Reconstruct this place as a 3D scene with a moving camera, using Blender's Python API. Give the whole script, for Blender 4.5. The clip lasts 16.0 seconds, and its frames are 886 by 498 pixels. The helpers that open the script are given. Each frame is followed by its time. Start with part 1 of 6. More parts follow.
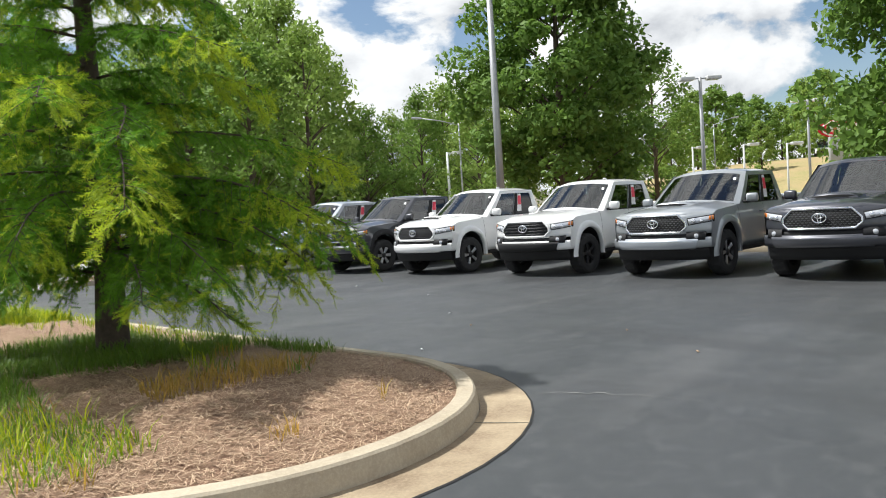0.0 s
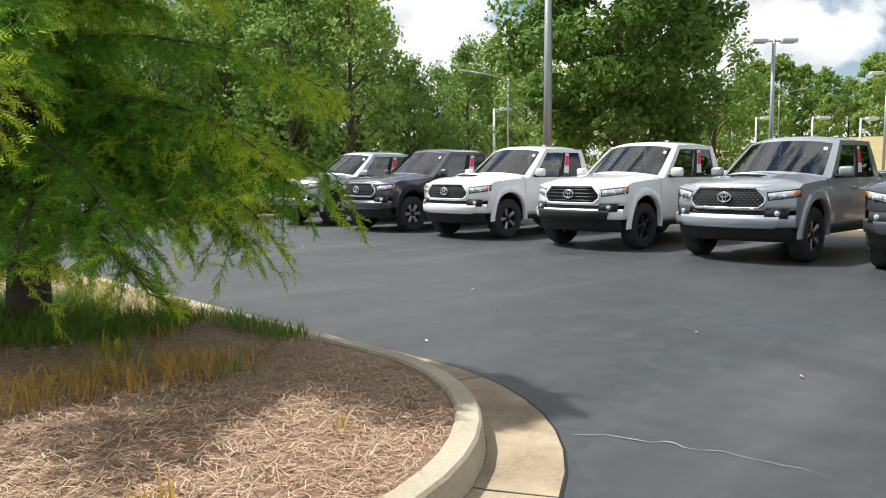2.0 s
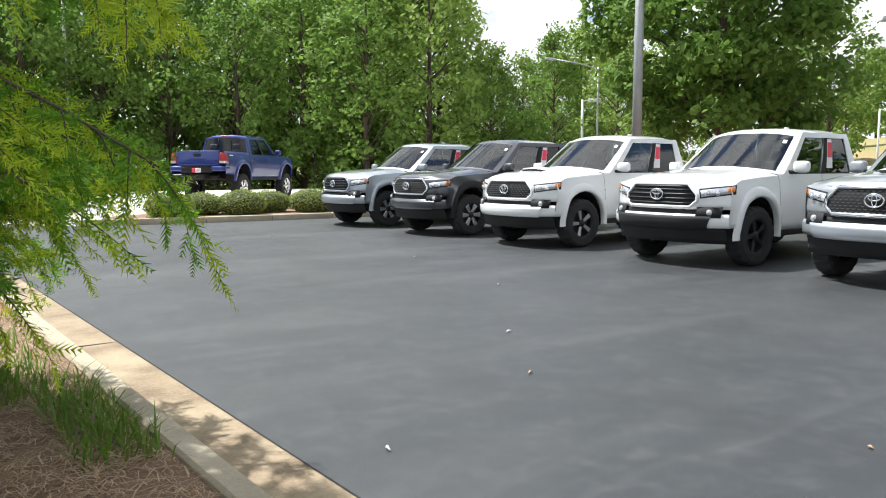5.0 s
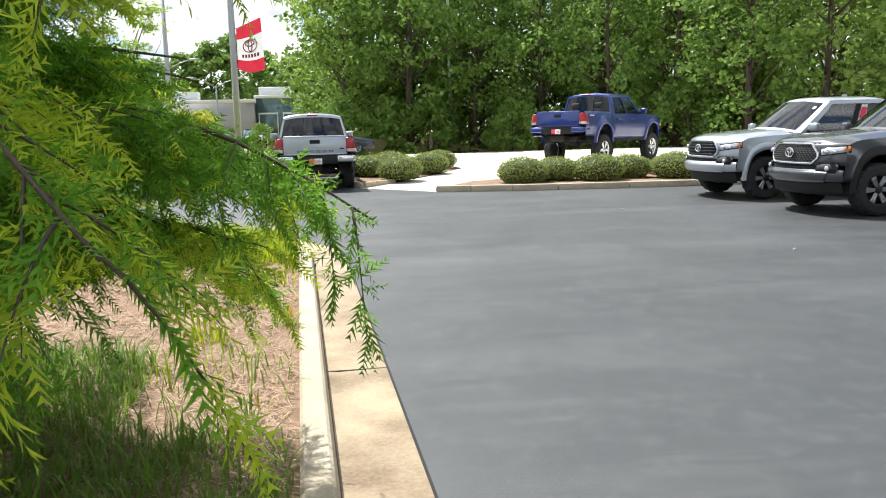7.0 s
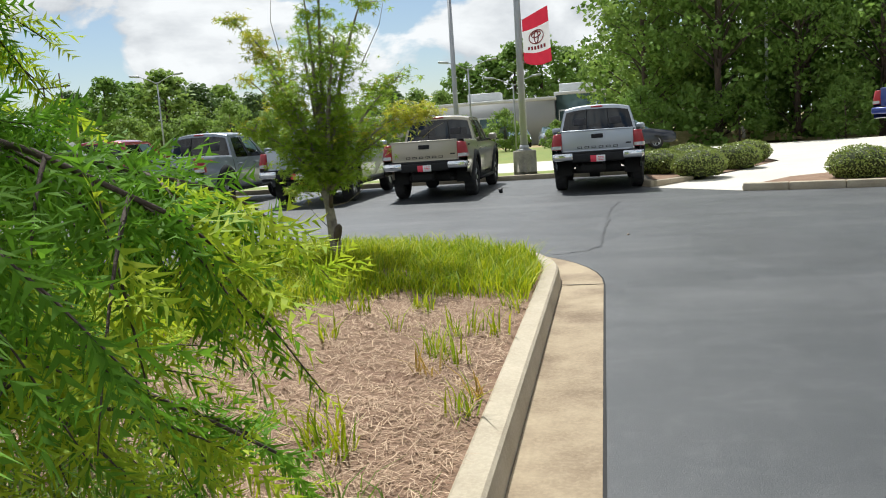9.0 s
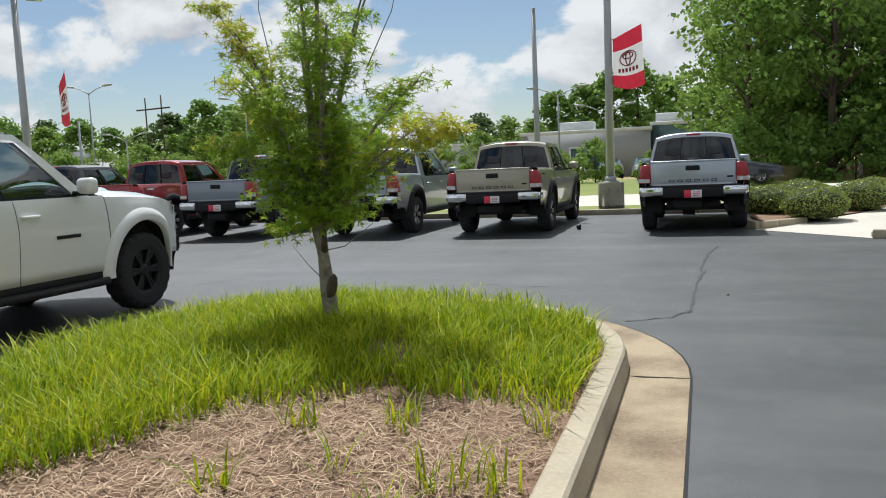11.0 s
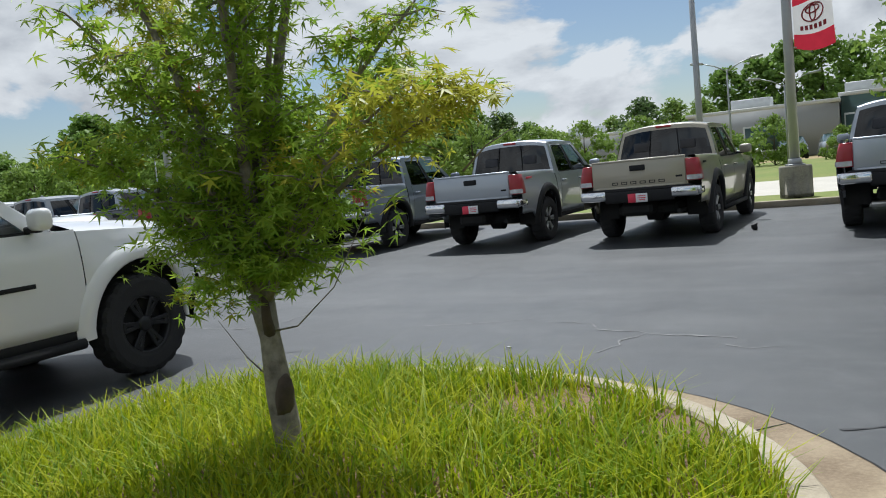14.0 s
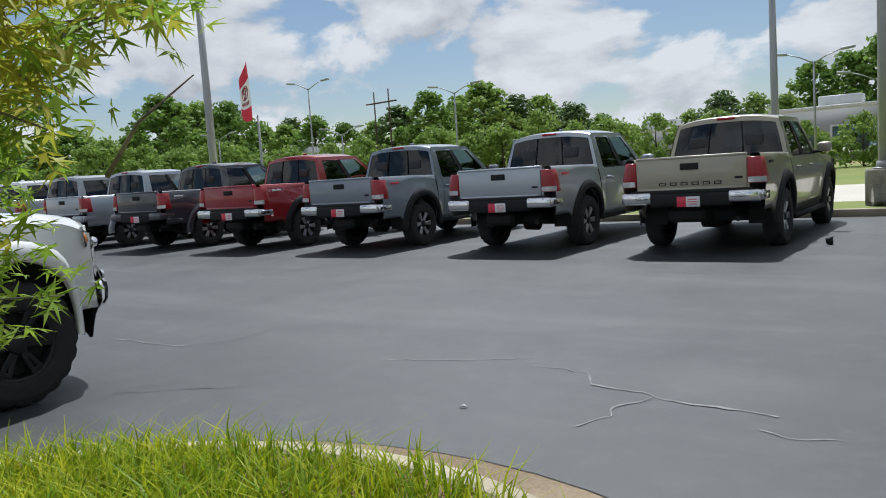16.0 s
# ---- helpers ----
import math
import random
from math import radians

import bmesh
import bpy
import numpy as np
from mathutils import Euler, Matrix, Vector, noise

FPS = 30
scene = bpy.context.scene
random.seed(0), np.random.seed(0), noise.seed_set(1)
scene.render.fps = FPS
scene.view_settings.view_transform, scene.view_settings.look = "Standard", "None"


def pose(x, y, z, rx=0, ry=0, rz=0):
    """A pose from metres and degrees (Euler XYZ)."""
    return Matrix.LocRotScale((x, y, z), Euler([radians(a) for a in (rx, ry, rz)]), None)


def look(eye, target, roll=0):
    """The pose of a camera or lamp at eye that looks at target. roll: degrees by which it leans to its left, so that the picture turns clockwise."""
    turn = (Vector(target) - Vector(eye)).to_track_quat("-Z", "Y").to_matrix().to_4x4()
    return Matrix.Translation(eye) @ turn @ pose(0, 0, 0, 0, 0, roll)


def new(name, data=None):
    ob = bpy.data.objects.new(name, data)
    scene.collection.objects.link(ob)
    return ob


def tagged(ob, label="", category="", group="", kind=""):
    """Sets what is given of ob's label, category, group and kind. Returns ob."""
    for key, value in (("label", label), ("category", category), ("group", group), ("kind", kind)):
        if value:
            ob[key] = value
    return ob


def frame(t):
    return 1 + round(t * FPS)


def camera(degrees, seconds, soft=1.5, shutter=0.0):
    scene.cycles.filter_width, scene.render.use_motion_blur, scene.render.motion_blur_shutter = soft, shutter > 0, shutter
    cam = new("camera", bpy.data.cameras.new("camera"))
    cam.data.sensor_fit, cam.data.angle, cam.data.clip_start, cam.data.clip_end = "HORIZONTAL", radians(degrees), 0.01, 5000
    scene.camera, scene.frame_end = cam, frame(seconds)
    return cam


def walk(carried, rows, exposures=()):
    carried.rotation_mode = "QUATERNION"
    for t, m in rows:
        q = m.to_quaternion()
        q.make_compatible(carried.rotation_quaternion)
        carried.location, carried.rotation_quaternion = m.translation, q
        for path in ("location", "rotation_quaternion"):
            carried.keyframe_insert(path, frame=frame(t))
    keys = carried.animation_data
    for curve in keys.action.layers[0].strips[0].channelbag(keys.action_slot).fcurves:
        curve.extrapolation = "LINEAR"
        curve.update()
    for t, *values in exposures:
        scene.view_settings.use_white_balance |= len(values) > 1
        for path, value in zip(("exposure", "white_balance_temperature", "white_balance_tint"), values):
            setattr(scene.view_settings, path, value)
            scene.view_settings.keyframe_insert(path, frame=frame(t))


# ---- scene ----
cam = camera(58.1, 16.0, soft=1.05)
PATH = [
    (0, (-5.32, -3.924, 1.436), (-3.876, -2.543, 1.337), -3.7),
    (0.5, (-4.922, -3.713, 1.456), (-3.543, -2.274, 1.285), -3.7),
    (1, (-4.512, -3.44, 1.443), (-3.16, -1.977, 1.266), -1.6),
    (1.5, (-4.191, -3.079, 1.419), (-2.844, -1.613, 1.233), -0.8),
    (2, (-3.778, -2.719, 1.362), (-2.418, -1.266, 1.165), -0.4),
    (2.5, (-3.429, -2.413, 1.352), (-2.044, -0.985, 1.141), -0.3),
    (3, (-3.079, -2.13, 1.347), (-1.603, -0.798, 1.128), -0.9),
    (3.5, (-2.669, -1.854, 1.333), (-1.201, -0.512, 1.119), -0.5),
    (4, (-2.278, -1.576, 1.299), (-0.869, -0.171, 1.093), 0.6),
    (4.5, (-1.89, -1.348, 1.289), (-0.592, 0.16, 1.088), 0.4),
    (7, (-0.472, 0.315, 1.482), (-0.129, 2.261, 1.176), -1.3),
    (7.5, (-0.27, 0.801, 1.47), (-0.268, 2.77, 1.119), -1.9),
    (8, (-0.113, 1.308, 1.473), (-0.174, 3.286, 1.181), -2.6),
    (8.5, (0.025, 1.88, 1.425), (-0.236, 3.842, 1.137), -3.2),
    (11, (0.087, 4.466, 1.346), (-0.536, 6.356, 1.146), -2.5),
    (11.5, (0.041, 4.966, 1.338), (-0.732, 6.802, 1.165), 2.1),
    (12, (0.005, 5.408, 1.363), (-0.784, 7.238, 1.199), -1.8),
    (12.5, (-0.044, 5.852, 1.387), (-1.032, 7.584, 1.224), -3.2),
    (13, (-0.104, 6.296, 1.377), (-1.106, 8.017, 1.194), -4.4),
    (13.5, (-0.194, 6.783, 1.333), (-1.175, 8.516, 1.149), -6.8),
    (14, (-0.259, 7.229, 1.364), (-1.262, 8.949, 1.179), -5.7),
    (14.5, (-0.322, 7.717, 1.331), (-1.262, 9.471, 1.134), -4.9),
    (15, (-0.322, 8.135, 1.332), (-1.225, 9.908, 1.131), -5.5),
    (15.5, (-0.357, 8.577, 1.329), (-1.286, 10.337, 1.128), -4.2),
    (16, (-0.403, 8.991, 1.343), (-1.555, 10.613, 1.146), -3.9),
]
walk(cam, [(t, look(eye, target, roll)) for t, eye, target, roll in PATH],
     ((0.0, 0.42, 6350, 9), (3.0, 0.56, 6300, 9), (4.5, 0.66, 6250, 9), (7.0, 0.82, 6300, 9), (7.5, 0.72, 6250, 8), (8.7, 0.30, 6250, 8), (11.0, 0.0, 6150, 8),
      (13.0, -0.12, 6000, 8), (16.0, -0.16, 5950, 9)))
# ---- sky and sun ----
SUN = Vector((-0.27, 0.55, 1.0)).normalized()
sun = new("sun", bpy.data.lights.new("sun", "SUN"))
sun.data.energy, sun.data.angle, sun.data.color = 4.9, radians(0.55), (1.0, 0.975, 0.93)
sun.matrix_world = look(SUN * 60, (0, 0, 0))
world = bpy.data.worlds.new("sky")
scene.world = world
world.use_nodes = True


def node(nt, kind, **inputs):
    n = nt.nodes.new(kind)
    for key, value in inputs.items():
        n.inputs[key.replace("_", " ")].default_value = value
    return n


def build_sky():
    nt = world.node_tree
    back = nt.nodes["Background"]
    sky = nt.nodes.new("ShaderNodeTexSky")
    sky.sky_type, sky.sun_disc = "NISHITA", False
    sky.sun_elevation, sky.sun_rotation = math.asin(SUN.z), math.atan2(SUN.x, SUN.y)
    sky.air_density, sky.dust_density = 1.0, 0.6
    tc = nt.nodes.new("ShaderNodeTexCoord")
    comb = nt.nodes.new("ShaderNodeMapping")
    comb.inputs["Scale"].default_value = (1.0, 1.0, 1.7)
    comb.inputs["Location"].default_value = (0.35, 1.7, 0.4)
    nt.links.new(tc.outputs["Generated"], comb.inputs[0])
    def billows(shift):
        """Cloud thickness; shifted a little upwards it tells lit tops from grey undersides."""
        move = nt.nodes.new("ShaderNodeVectorMath"); move.operation = "ADD"
        move.inputs[1].default_value = shift
        nt.links.new(comb.outputs[0], move.inputs[0])
        n = node(nt, "ShaderNodeTexNoise", Scale=4.4, Detail=11.0, Roughness=0.54, Distortion=0.25)
        nt.links.new(move.outputs[0], n.inputs["Vector"])
        return n.outputs["Fac"]

    here, above = billows((0, 0, 0)), billows((-0.008, 0.016, 0.05))
    cover = nt.nodes.new("ShaderNodeValToRGB")
    cover.color_ramp.elements[0].position, cover.color_ramp.elements[1].position = 0.450, 0.494
    nt.links.new(here, cover.inputs[0])
    lit = nt.nodes.new("ShaderNodeMath"); lit.operation = "SUBTRACT"
    nt.links.new(here, lit.inputs[0]); nt.links.new(above, lit.inputs[1])
    slope = nt.nodes.new("ShaderNodeMapRange")
    slope.inputs["From Min"].default_value, slope.inputs["From Max"].default_value = -0.17, 0.07
    nt.links.new(lit.outputs[0], slope.inputs["Value"])
    cloud = nt.nodes.new("ShaderNodeValToRGB")
    cloud.color_ramp.elements[0].position, cloud.color_ramp.elements[0].color = 0.0, (4.3, 4.5, 4.9, 1)
    cloud.color_ramp.elements[1].position, cloud.color_ramp.elements[1].color = 1.0, (10.2, 10.2, 10.1, 1)
    mid = cloud.color_ramp.elements.new(0.55)
    mid.color = (7.9, 8.0, 8.1, 1)
    nt.links.new(slope.outputs[0], cloud.inputs[0])
    mix = nt.nodes.new("ShaderNodeMix"); mix.data_type = "RGBA"
    nt.links.new(cover.outputs["Color"], mix.inputs["Factor"])
    nt.links.new(sky.outputs["Color"], mix.inputs["A"]); nt.links.new(cloud.outputs["Color"], mix.inputs["B"])
    nt.links.new(mix.outputs["Result"], back.inputs["Color"])
    back.inputs["Strength"].default_value = 0.082


build_sky()


# ---- materials ----
def shader(name, color, rough=0.6, metal=0.0, vary=0.0, scale=4.0, color2=None, fine=0.0, fine_scale=80.0, bump=0.0, coat=0.0,
           per_object=0.0, per_island=0.0, translucent=0.0, emit=0.0, rough_vary=0.0, spec=0.5, bump_scale=None):
    """A procedural surface: two scales of colour variation, fine relief, a clear coat."""
    m = bpy.data.materials.new(name)
    m.use_nodes = True
    nt = m.node_tree
    b = nt.nodes["Principled BSDF"]
    b.inputs["Roughness"].default_value, b.inputs["Metallic"].default_value = rough, metal
    b.inputs["Specular IOR Level"].default_value = spec
    b.inputs["Coat Weight"].default_value, b.inputs["Coat Roughness"].default_value = coat, 0.04
    tc = nt.nodes.new("ShaderNodeTexCoord")
    value = None

    def mixed(prev, fac, other, amount=1.0):
        mx = nt.nodes.new("ShaderNodeMix"); mx.data_type = "RGBA"
        if amount != 1.0:
            k = nt.nodes.new("ShaderNodeMath"); k.operation = "MULTIPLY"; k.inputs[1].default_value = amount
            nt.links.new(fac, k.inputs[0]); fac = k.outputs[0]
        nt.links.new(fac, mx.inputs["Factor"])
        if prev is None:
            mx.inputs["A"].default_value = (*color, 1)
        else:
            nt.links.new(prev, mx.inputs["A"])
        mx.inputs["B"].default_value = (*other, 1)
        return mx.outputs["Result"]

    geo = nt.nodes.new("ShaderNodeNewGeometry")
    where = geo.outputs["Position"]
    if vary:
        n = node(nt, "ShaderNodeTexNoise", Scale=scale, Detail=5.0, Roughness=0.6)
        nt.links.new(where, n.inputs["Vector"])
        r = nt.nodes.new("ShaderNodeMapRange")
        r.inputs["From Min"].default_value, r.inputs["From Max"].default_value = 0.35, 0.68
        nt.links.new(n.outputs["Fac"], r.inputs["Value"])
        value = mixed(value, r.outputs[0], color2 or tuple(c * 0.6 for c in color), vary)
    if fine:
        n = node(nt, "ShaderNodeTexNoise", Scale=fine_scale, Detail=3.0, Roughness=0.7)
        nt.links.new(where, n.inputs["Vector"])
        r = nt.nodes.new("ShaderNodeMapRange")
        r.inputs["From Min"].default_value, r.inputs["From Max"].default_value = 0.42, 0.66
        nt.links.new(n.outputs["Fac"], r.inputs["Value"])
        value = mixed(value, r.outputs[0], tuple(min(1, c * 1.9) for c in color), fine)
    if per_object:
        oi = nt.nodes.new("ShaderNodeObjectInfo")
        value = mixed(value, oi.outputs["Random"], color2 or tuple(c * 0.5 for c in color), per_object)
    if per_island:
        value = mixed(value, geo.outputs["Random Per Island"], color2 or tuple(c * 0.5 for c in color), per_island)
    if value is None:
        b.inputs["Base Color"].default_value = (*color, 1)
    else:
        nt.links.new(value, b.inputs["Base Color"])
    if bump:
        n = node(nt, "ShaderNodeTexNoise", Scale=bump_scale or fine_scale, Detail=4.0, Roughness=0.65)
        nt.links.new(where, n.inputs["Vector"])
        bp = node(nt, "ShaderNodeBump", Strength=bump, Distance=0.01)
        nt.links.new(n.outputs["Fac"], bp.inputs["Height"])
        nt.links.new(bp.outputs["Normal"], b.inputs["Normal"])
    if rough_vary:
        n = node(nt, "ShaderNodeTexNoise", Scale=1.3, Detail=5.0)
        nt.links.new(where, n.inputs["Vector"])
        r = nt.nodes.new("ShaderNodeMapRange")
        r.inputs["To Min"].default_value, r.inputs["To Max"].default_value = rough - rough_vary, rough + rough_vary
        nt.links.new(n.outputs["Fac"], r.inputs["Value"])
        nt.links.new(r.outputs[0], b.inputs["Roughness"])
    if translucent:
        t = nt.nodes.new("ShaderNodeBsdfTranslucent")
        if value is None:
            t.inputs[0].default_value = (*color, 1)
        else:
            nt.links.new(value, t.inputs[0])
        mx = nt.nodes.new("ShaderNodeMixShader"); mx.inputs[0].default_value = translucent
        nt.links.new(b.outputs[0], mx.inputs[1]); nt.links.new(t.outputs[0], mx.inputs[2])
        nt.links.new(mx.outputs[0], nt.nodes["Material Output"].inputs[0])
    if emit:
        b.inputs["Emission Color"].default_value, b.inputs["Emission Strength"].default_value = (*color, 1), emit
    return m


def glazing(name, tint, rough=0.0, ior=2.2):
    """Tinted car glass: see-through, with a reflection that grows at a slant."""
    m = bpy.data.materials.new(name)
    m.use_nodes = True
    nt = m.node_tree
    nt.nodes.remove(nt.nodes["Principled BSDF"])
    see = nt.nodes.new("ShaderNodeBsdfTransparent"); see.inputs[0].default_value = (*tint, 1)
    gloss = nt.nodes.new("ShaderNodeBsdfGlossy"); gloss.inputs["Roughness"].default_value = rough
    fr = nt.nodes.new("ShaderNodeFresnel"); fr.inputs[0].default_value = ior
    mx = nt.nodes.new("ShaderNodeMixShader")
    nt.links.new(fr.outputs[0], mx.inputs[0]); nt.links.new(see.outputs[0], mx.inputs[1]); nt.links.new(gloss.outputs[0], mx.inputs[2])
    nt.links.new(mx.outputs[0], nt.nodes["Material Output"].inputs[0])
    return m


def paint(name, color, metal=0.0):
    return shader(name, color, rough=0.34 if metal else 0.36, metal=metal, coat=1.0, vary=0.10, scale=1.7, color2=tuple(c * 0.86 for c in color))


WHITE = paint("white_paint", (0.80, 0.80, 0.79))
SILVER = paint("silver_paint", (0.42, 0.45, 0.49), 0.55)
GRAY = paint("cement_grey_paint", (0.34, 0.36, 0.375), 0.45)
BLUEGRAY = paint("blue_grey_paint", (0.22, 0.25, 0.29), 0.35)
DARKGRAY = paint("dark_grey_paint", (0.048, 0.050, 0.060), 0.4)
BLACKPAINT = paint("black_paint", (0.012, 0.014, 0.02), 0.2)
TAN = paint("sand_paint", (0.40, 0.36, 0.27), 0.15)
RED = paint("red_paint", (0.30, 0.008, 0.014), 0.25)
BLUE = paint("blue_paint", (0.010, 0.030, 0.21), 0.3)
GLASS = glazing("clear_glass", (0.52, 0.66, 0.69))
TINT = glazing("tinted_glass", (0.04, 0.045, 0.05), ior=1.65)
RUBBER = shader("tyre_rubber", (0.018, 0.018, 0.019), 0.85, vary=0.5, scale=9, color2=(0.03, 0.029, 0.027), bump=0.3, fine_scale=60)
TRIM = shader("black_trim", (0.013, 0.013, 0.014), 0.65, spec=0.3, vary=0.4, scale=6, color2=(0.02, 0.02, 0.02), bump=0.1, fine_scale=300)
UNDER = shader("underbody", (0.012, 0.012, 0.012), 0.8, vary=0.5, scale=5, color2=(0.03, 0.026, 0.022))
CHROME = shader("chrome", (0.78, 0.79, 0.81), 0.12, 1.0, vary=0.15, scale=9)
ALLOY = shader("alloy", (0.50, 0.51, 0.53), 0.3, 0.9, vary=0.2, scale=9)
DARKALLOY = shader("dark_alloy", (0.025, 0.025, 0.027), 0.4, 0.5, vary=0.3, scale=9)
GRILLE = shader("grille_metal", (0.20, 0.20, 0.21), 0.3, 0.8, vary=0.3, scale=20)
LAMP = shader("lamp_clear", (0.74, 0.76, 0.79), 0.12, 0.55, coat=1.0, vary=0.5, scale=16, color2=(0.34, 0.35, 0.37))
AMBER = shader("amber_lens", (0.75, 0.22, 0.03), 0.15, coat=1.0, vary=0.2, scale=30)
REDLENS = shader("red_lens", (0.36, 0.006, 0.014), 0.3, coat=0.4, vary=0.35, scale=25)
SEAT = shader("seat_cloth", (0.05, 0.05, 0.055), 0.85, vary=0.4, scale=12, bump=0.2)
DASH = shader("dashboard", (0.21, 0.22, 0.23), 0.7, vary=0.3, scale=6)
STICKER_RED = shader("sticker_red", (0.75, 0.05, 0.09), 0.4, vary=0.15, scale=20)
STICKER_WHITE = shader("sticker_white", (0.80, 0.80, 0.80), 0.4, vary=0.12, scale=25)
ASPHALT = None
CONCRETE = shader("concrete", (0.44, 0.38, 0.28), 0.85, vary=0.7, scale=2.2, color2=(0.29, 0.235, 0.16), fine=0.14, fine_scale=55, bump=0.35)
GUTTER = shader("gutter_concrete", (0.36, 0.285, 0.185), 0.88, vary=1.0, scale=1.9, color2=(0.16, 0.11, 0.066), fine=0.13, fine_scale=45, bump=0.4)
PALE = shader("pale_concrete", (0.56, 0.52, 0.45), 0.85, vary=0.5, scale=0.7, color2=(0.42, 0.38, 0.31), fine=0.2, fine_scale=30, bump=0.2)
SOIL = shader("pine_straw_bed", (0.17, 0.10, 0.062), 0.95, vary=0.8, scale=5.0, color2=(0.30, 0.205, 0.13), fine=0.5, fine_scale=60, bump=1.0)
STRAW = shader("pine_straw", (0.66, 0.49, 0.32), 0.8, per_island=0.95, color2=(0.22, 0.12, 0.07), vary=0.3, scale=1.2)
GRASS = shader("grass_blades", (0.58, 0.58, 0.018), 0.55, spec=0.22, per_island=0.95, color2=(0.13, 0.26, 0.008), vary=0.35, scale=1.8, translucent=0.38)
DRYGRASS = shader("dry_grass", (0.55, 0.34, 0.07), 0.6, per_island=0.8, color2=(0.30, 0.22, 0.04), translucent=0.4)
# darker copy of the grass colour, with the cypress's shade put into it
SHADEGRASS = shader("shade_toned_grass", (0.13, 0.24, 0.03), 0.5, per_island=0.7, color2=(0.20, 0.30, 0.03), translucent=0.45)
LAWN = shader("lawn", (0.14, 0.19, 0.03), 0.9, vary=0.7, scale=0.35, color2=(0.23, 0.22, 0.06), fine=0.4, fine_scale=25, bump=0.8)
BANK = shader("earth_bank", (0.33, 0.235, 0.12), 0.95, vary=0.8, scale=0.16, color2=(0.17, 0.21, 0.05), fine=0.3, fine_scale=6, bump=0.6)
BARK = shader("bark", (0.11, 0.08, 0.06), 0.9, vary=0.7, scale=14, color2=(0.05, 0.036, 0.027), bump=1.0, fine_scale=30)
GREYBARK = shader("grey_bark", (0.34, 0.30, 0.25), 0.9, vary=0.8, scale=17, color2=(0.085, 0.07, 0.055), bump=1.0, fine_scale=35)
CYPRESS = shader("cypress_needles", (0.090, 0.225, 0.018), 0.65, spec=0.2, per_island=0.8, color2=(0.20, 0.40, 0.03), vary=0.5, scale=1.1, translucent=0.42)
# pale tone of young growth that also paints the sunlit upper foliage
CYPRESS_TIP = shader("cypress_young_and_lit_needles", (0.52, 0.60, 0.035), 0.65, spec=0.25, per_island=0.7, color2=(0.24, 0.42, 0.03), translucent=0.45)
MAPLE = shader("maple_leaves", (0.23, 0.39, 0.04), 0.5, spec=0.3, per_island=0.9, color2=(0.38, 0.49, 0.06), vary=0.3, scale=2.0, translucent=0.48)
MAPLE_TIP = shader("maple_young_leaves", (0.52, 0.54, 0.06), 0.5, spec=0.3, per_island=0.9, color2=(0.44, 0.40, 0.05), translucent=0.45)
LEAF_A = shader("oak_leaves", (0.13, 0.23, 0.042), 0.6, spec=0.25, per_island=0.85, color2=(0.22, 0.34, 0.07), vary=0.4, scale=0.6, translucent=0.42)
OAK = shader("shade_tree_leaves", (0.115, 0.215, 0.04), 0.6, spec=0.25, per_island=0.85, color2=(0.17, 0.28, 0.05), vary=0.4, scale=0.6, translucent=0.4)
LEAF_B = shader("light_leaves", (0.18, 0.28, 0.055), 0.6, spec=0.25, per_island=0.85, color2=(0.29, 0.40, 0.09), vary=0.4, scale=0.6, translucent=0.42)
LEAF_C = shader("pine_leaves", (0.09, 0.16, 0.05), 0.55, per_island=0.8, color2=(0.14, 0.21, 0.055), vary=0.4, scale=0.5, translucent=0.3)
BOX = shader("boxwood_leaves", (0.20, 0.28, 0.05), 0.45, per_island=0.85, color2=(0.34, 0.38, 0.09), translucent=0.3)
# dark filler inside the bush: shade between the leaves put into its colour
BOXCORE = shader("boxwood_shade_core", (0.045, 0.055, 0.015), 0.9, vary=0.7, scale=20, fine=0.3)
STEEL = shader("galvanised_pole", (0.40, 0.41, 0.41), 0.5, 0.55, vary=0.4, scale=1.5, color2=(0.30, 0.31, 0.32), bump=0.05)
WHITEMETAL = shader("white_metal", (0.66, 0.67, 0.66), 0.45, vary=0.25, scale=2)
LENS = shader("lamp_lens", (0.55, 0.62, 0.62), 0.15, coat=1.0, vary=0.3, scale=8)
FLAGRED = shader("flag_red", (0.62, 0.03, 0.06), 0.7, vary=0.3, scale=5, translucent=0.35)
FLAGWHITE = shader("flag_white", (0.80, 0.78, 0.78), 0.7, vary=0.15, scale=5, translucent=0.35)
FLAGINK = shader("flag_ink", (0.26, 0.02, 0.03), 0.7, vary=0.2, scale=9)
STAINED = shader("stained_concrete", (0.27, 0.25, 0.20), 0.9, vary=0.9, scale=3.5, color2=(0.12, 0.11, 0.09), fine=0.3, fine_scale=40, bump=0.4)
CLADDING = shader("grey_cladding", (0.36, 0.37, 0.38), 0.6, vary=0.3, scale=0.3, color2=(0.29, 0.30, 0.31))
GREENGLASS = shader("facade_glass", (0.10, 0.16, 0.16), 0.1, 0.3, vary=0.4, scale=0.4)
TAR = shader("crack_tar", (0.024, 0.024, 0.026), 0.45, vary=0.6, scale=6, color2=(0.035, 0.035, 0.036), bump=0.3)
CRACK = shader("crack_dust", (0.29, 0.285, 0.275), 0.9, vary=0.9, scale=7, color2=(0.13, 0.128, 0.124), fine=0.3, fine_scale=40)


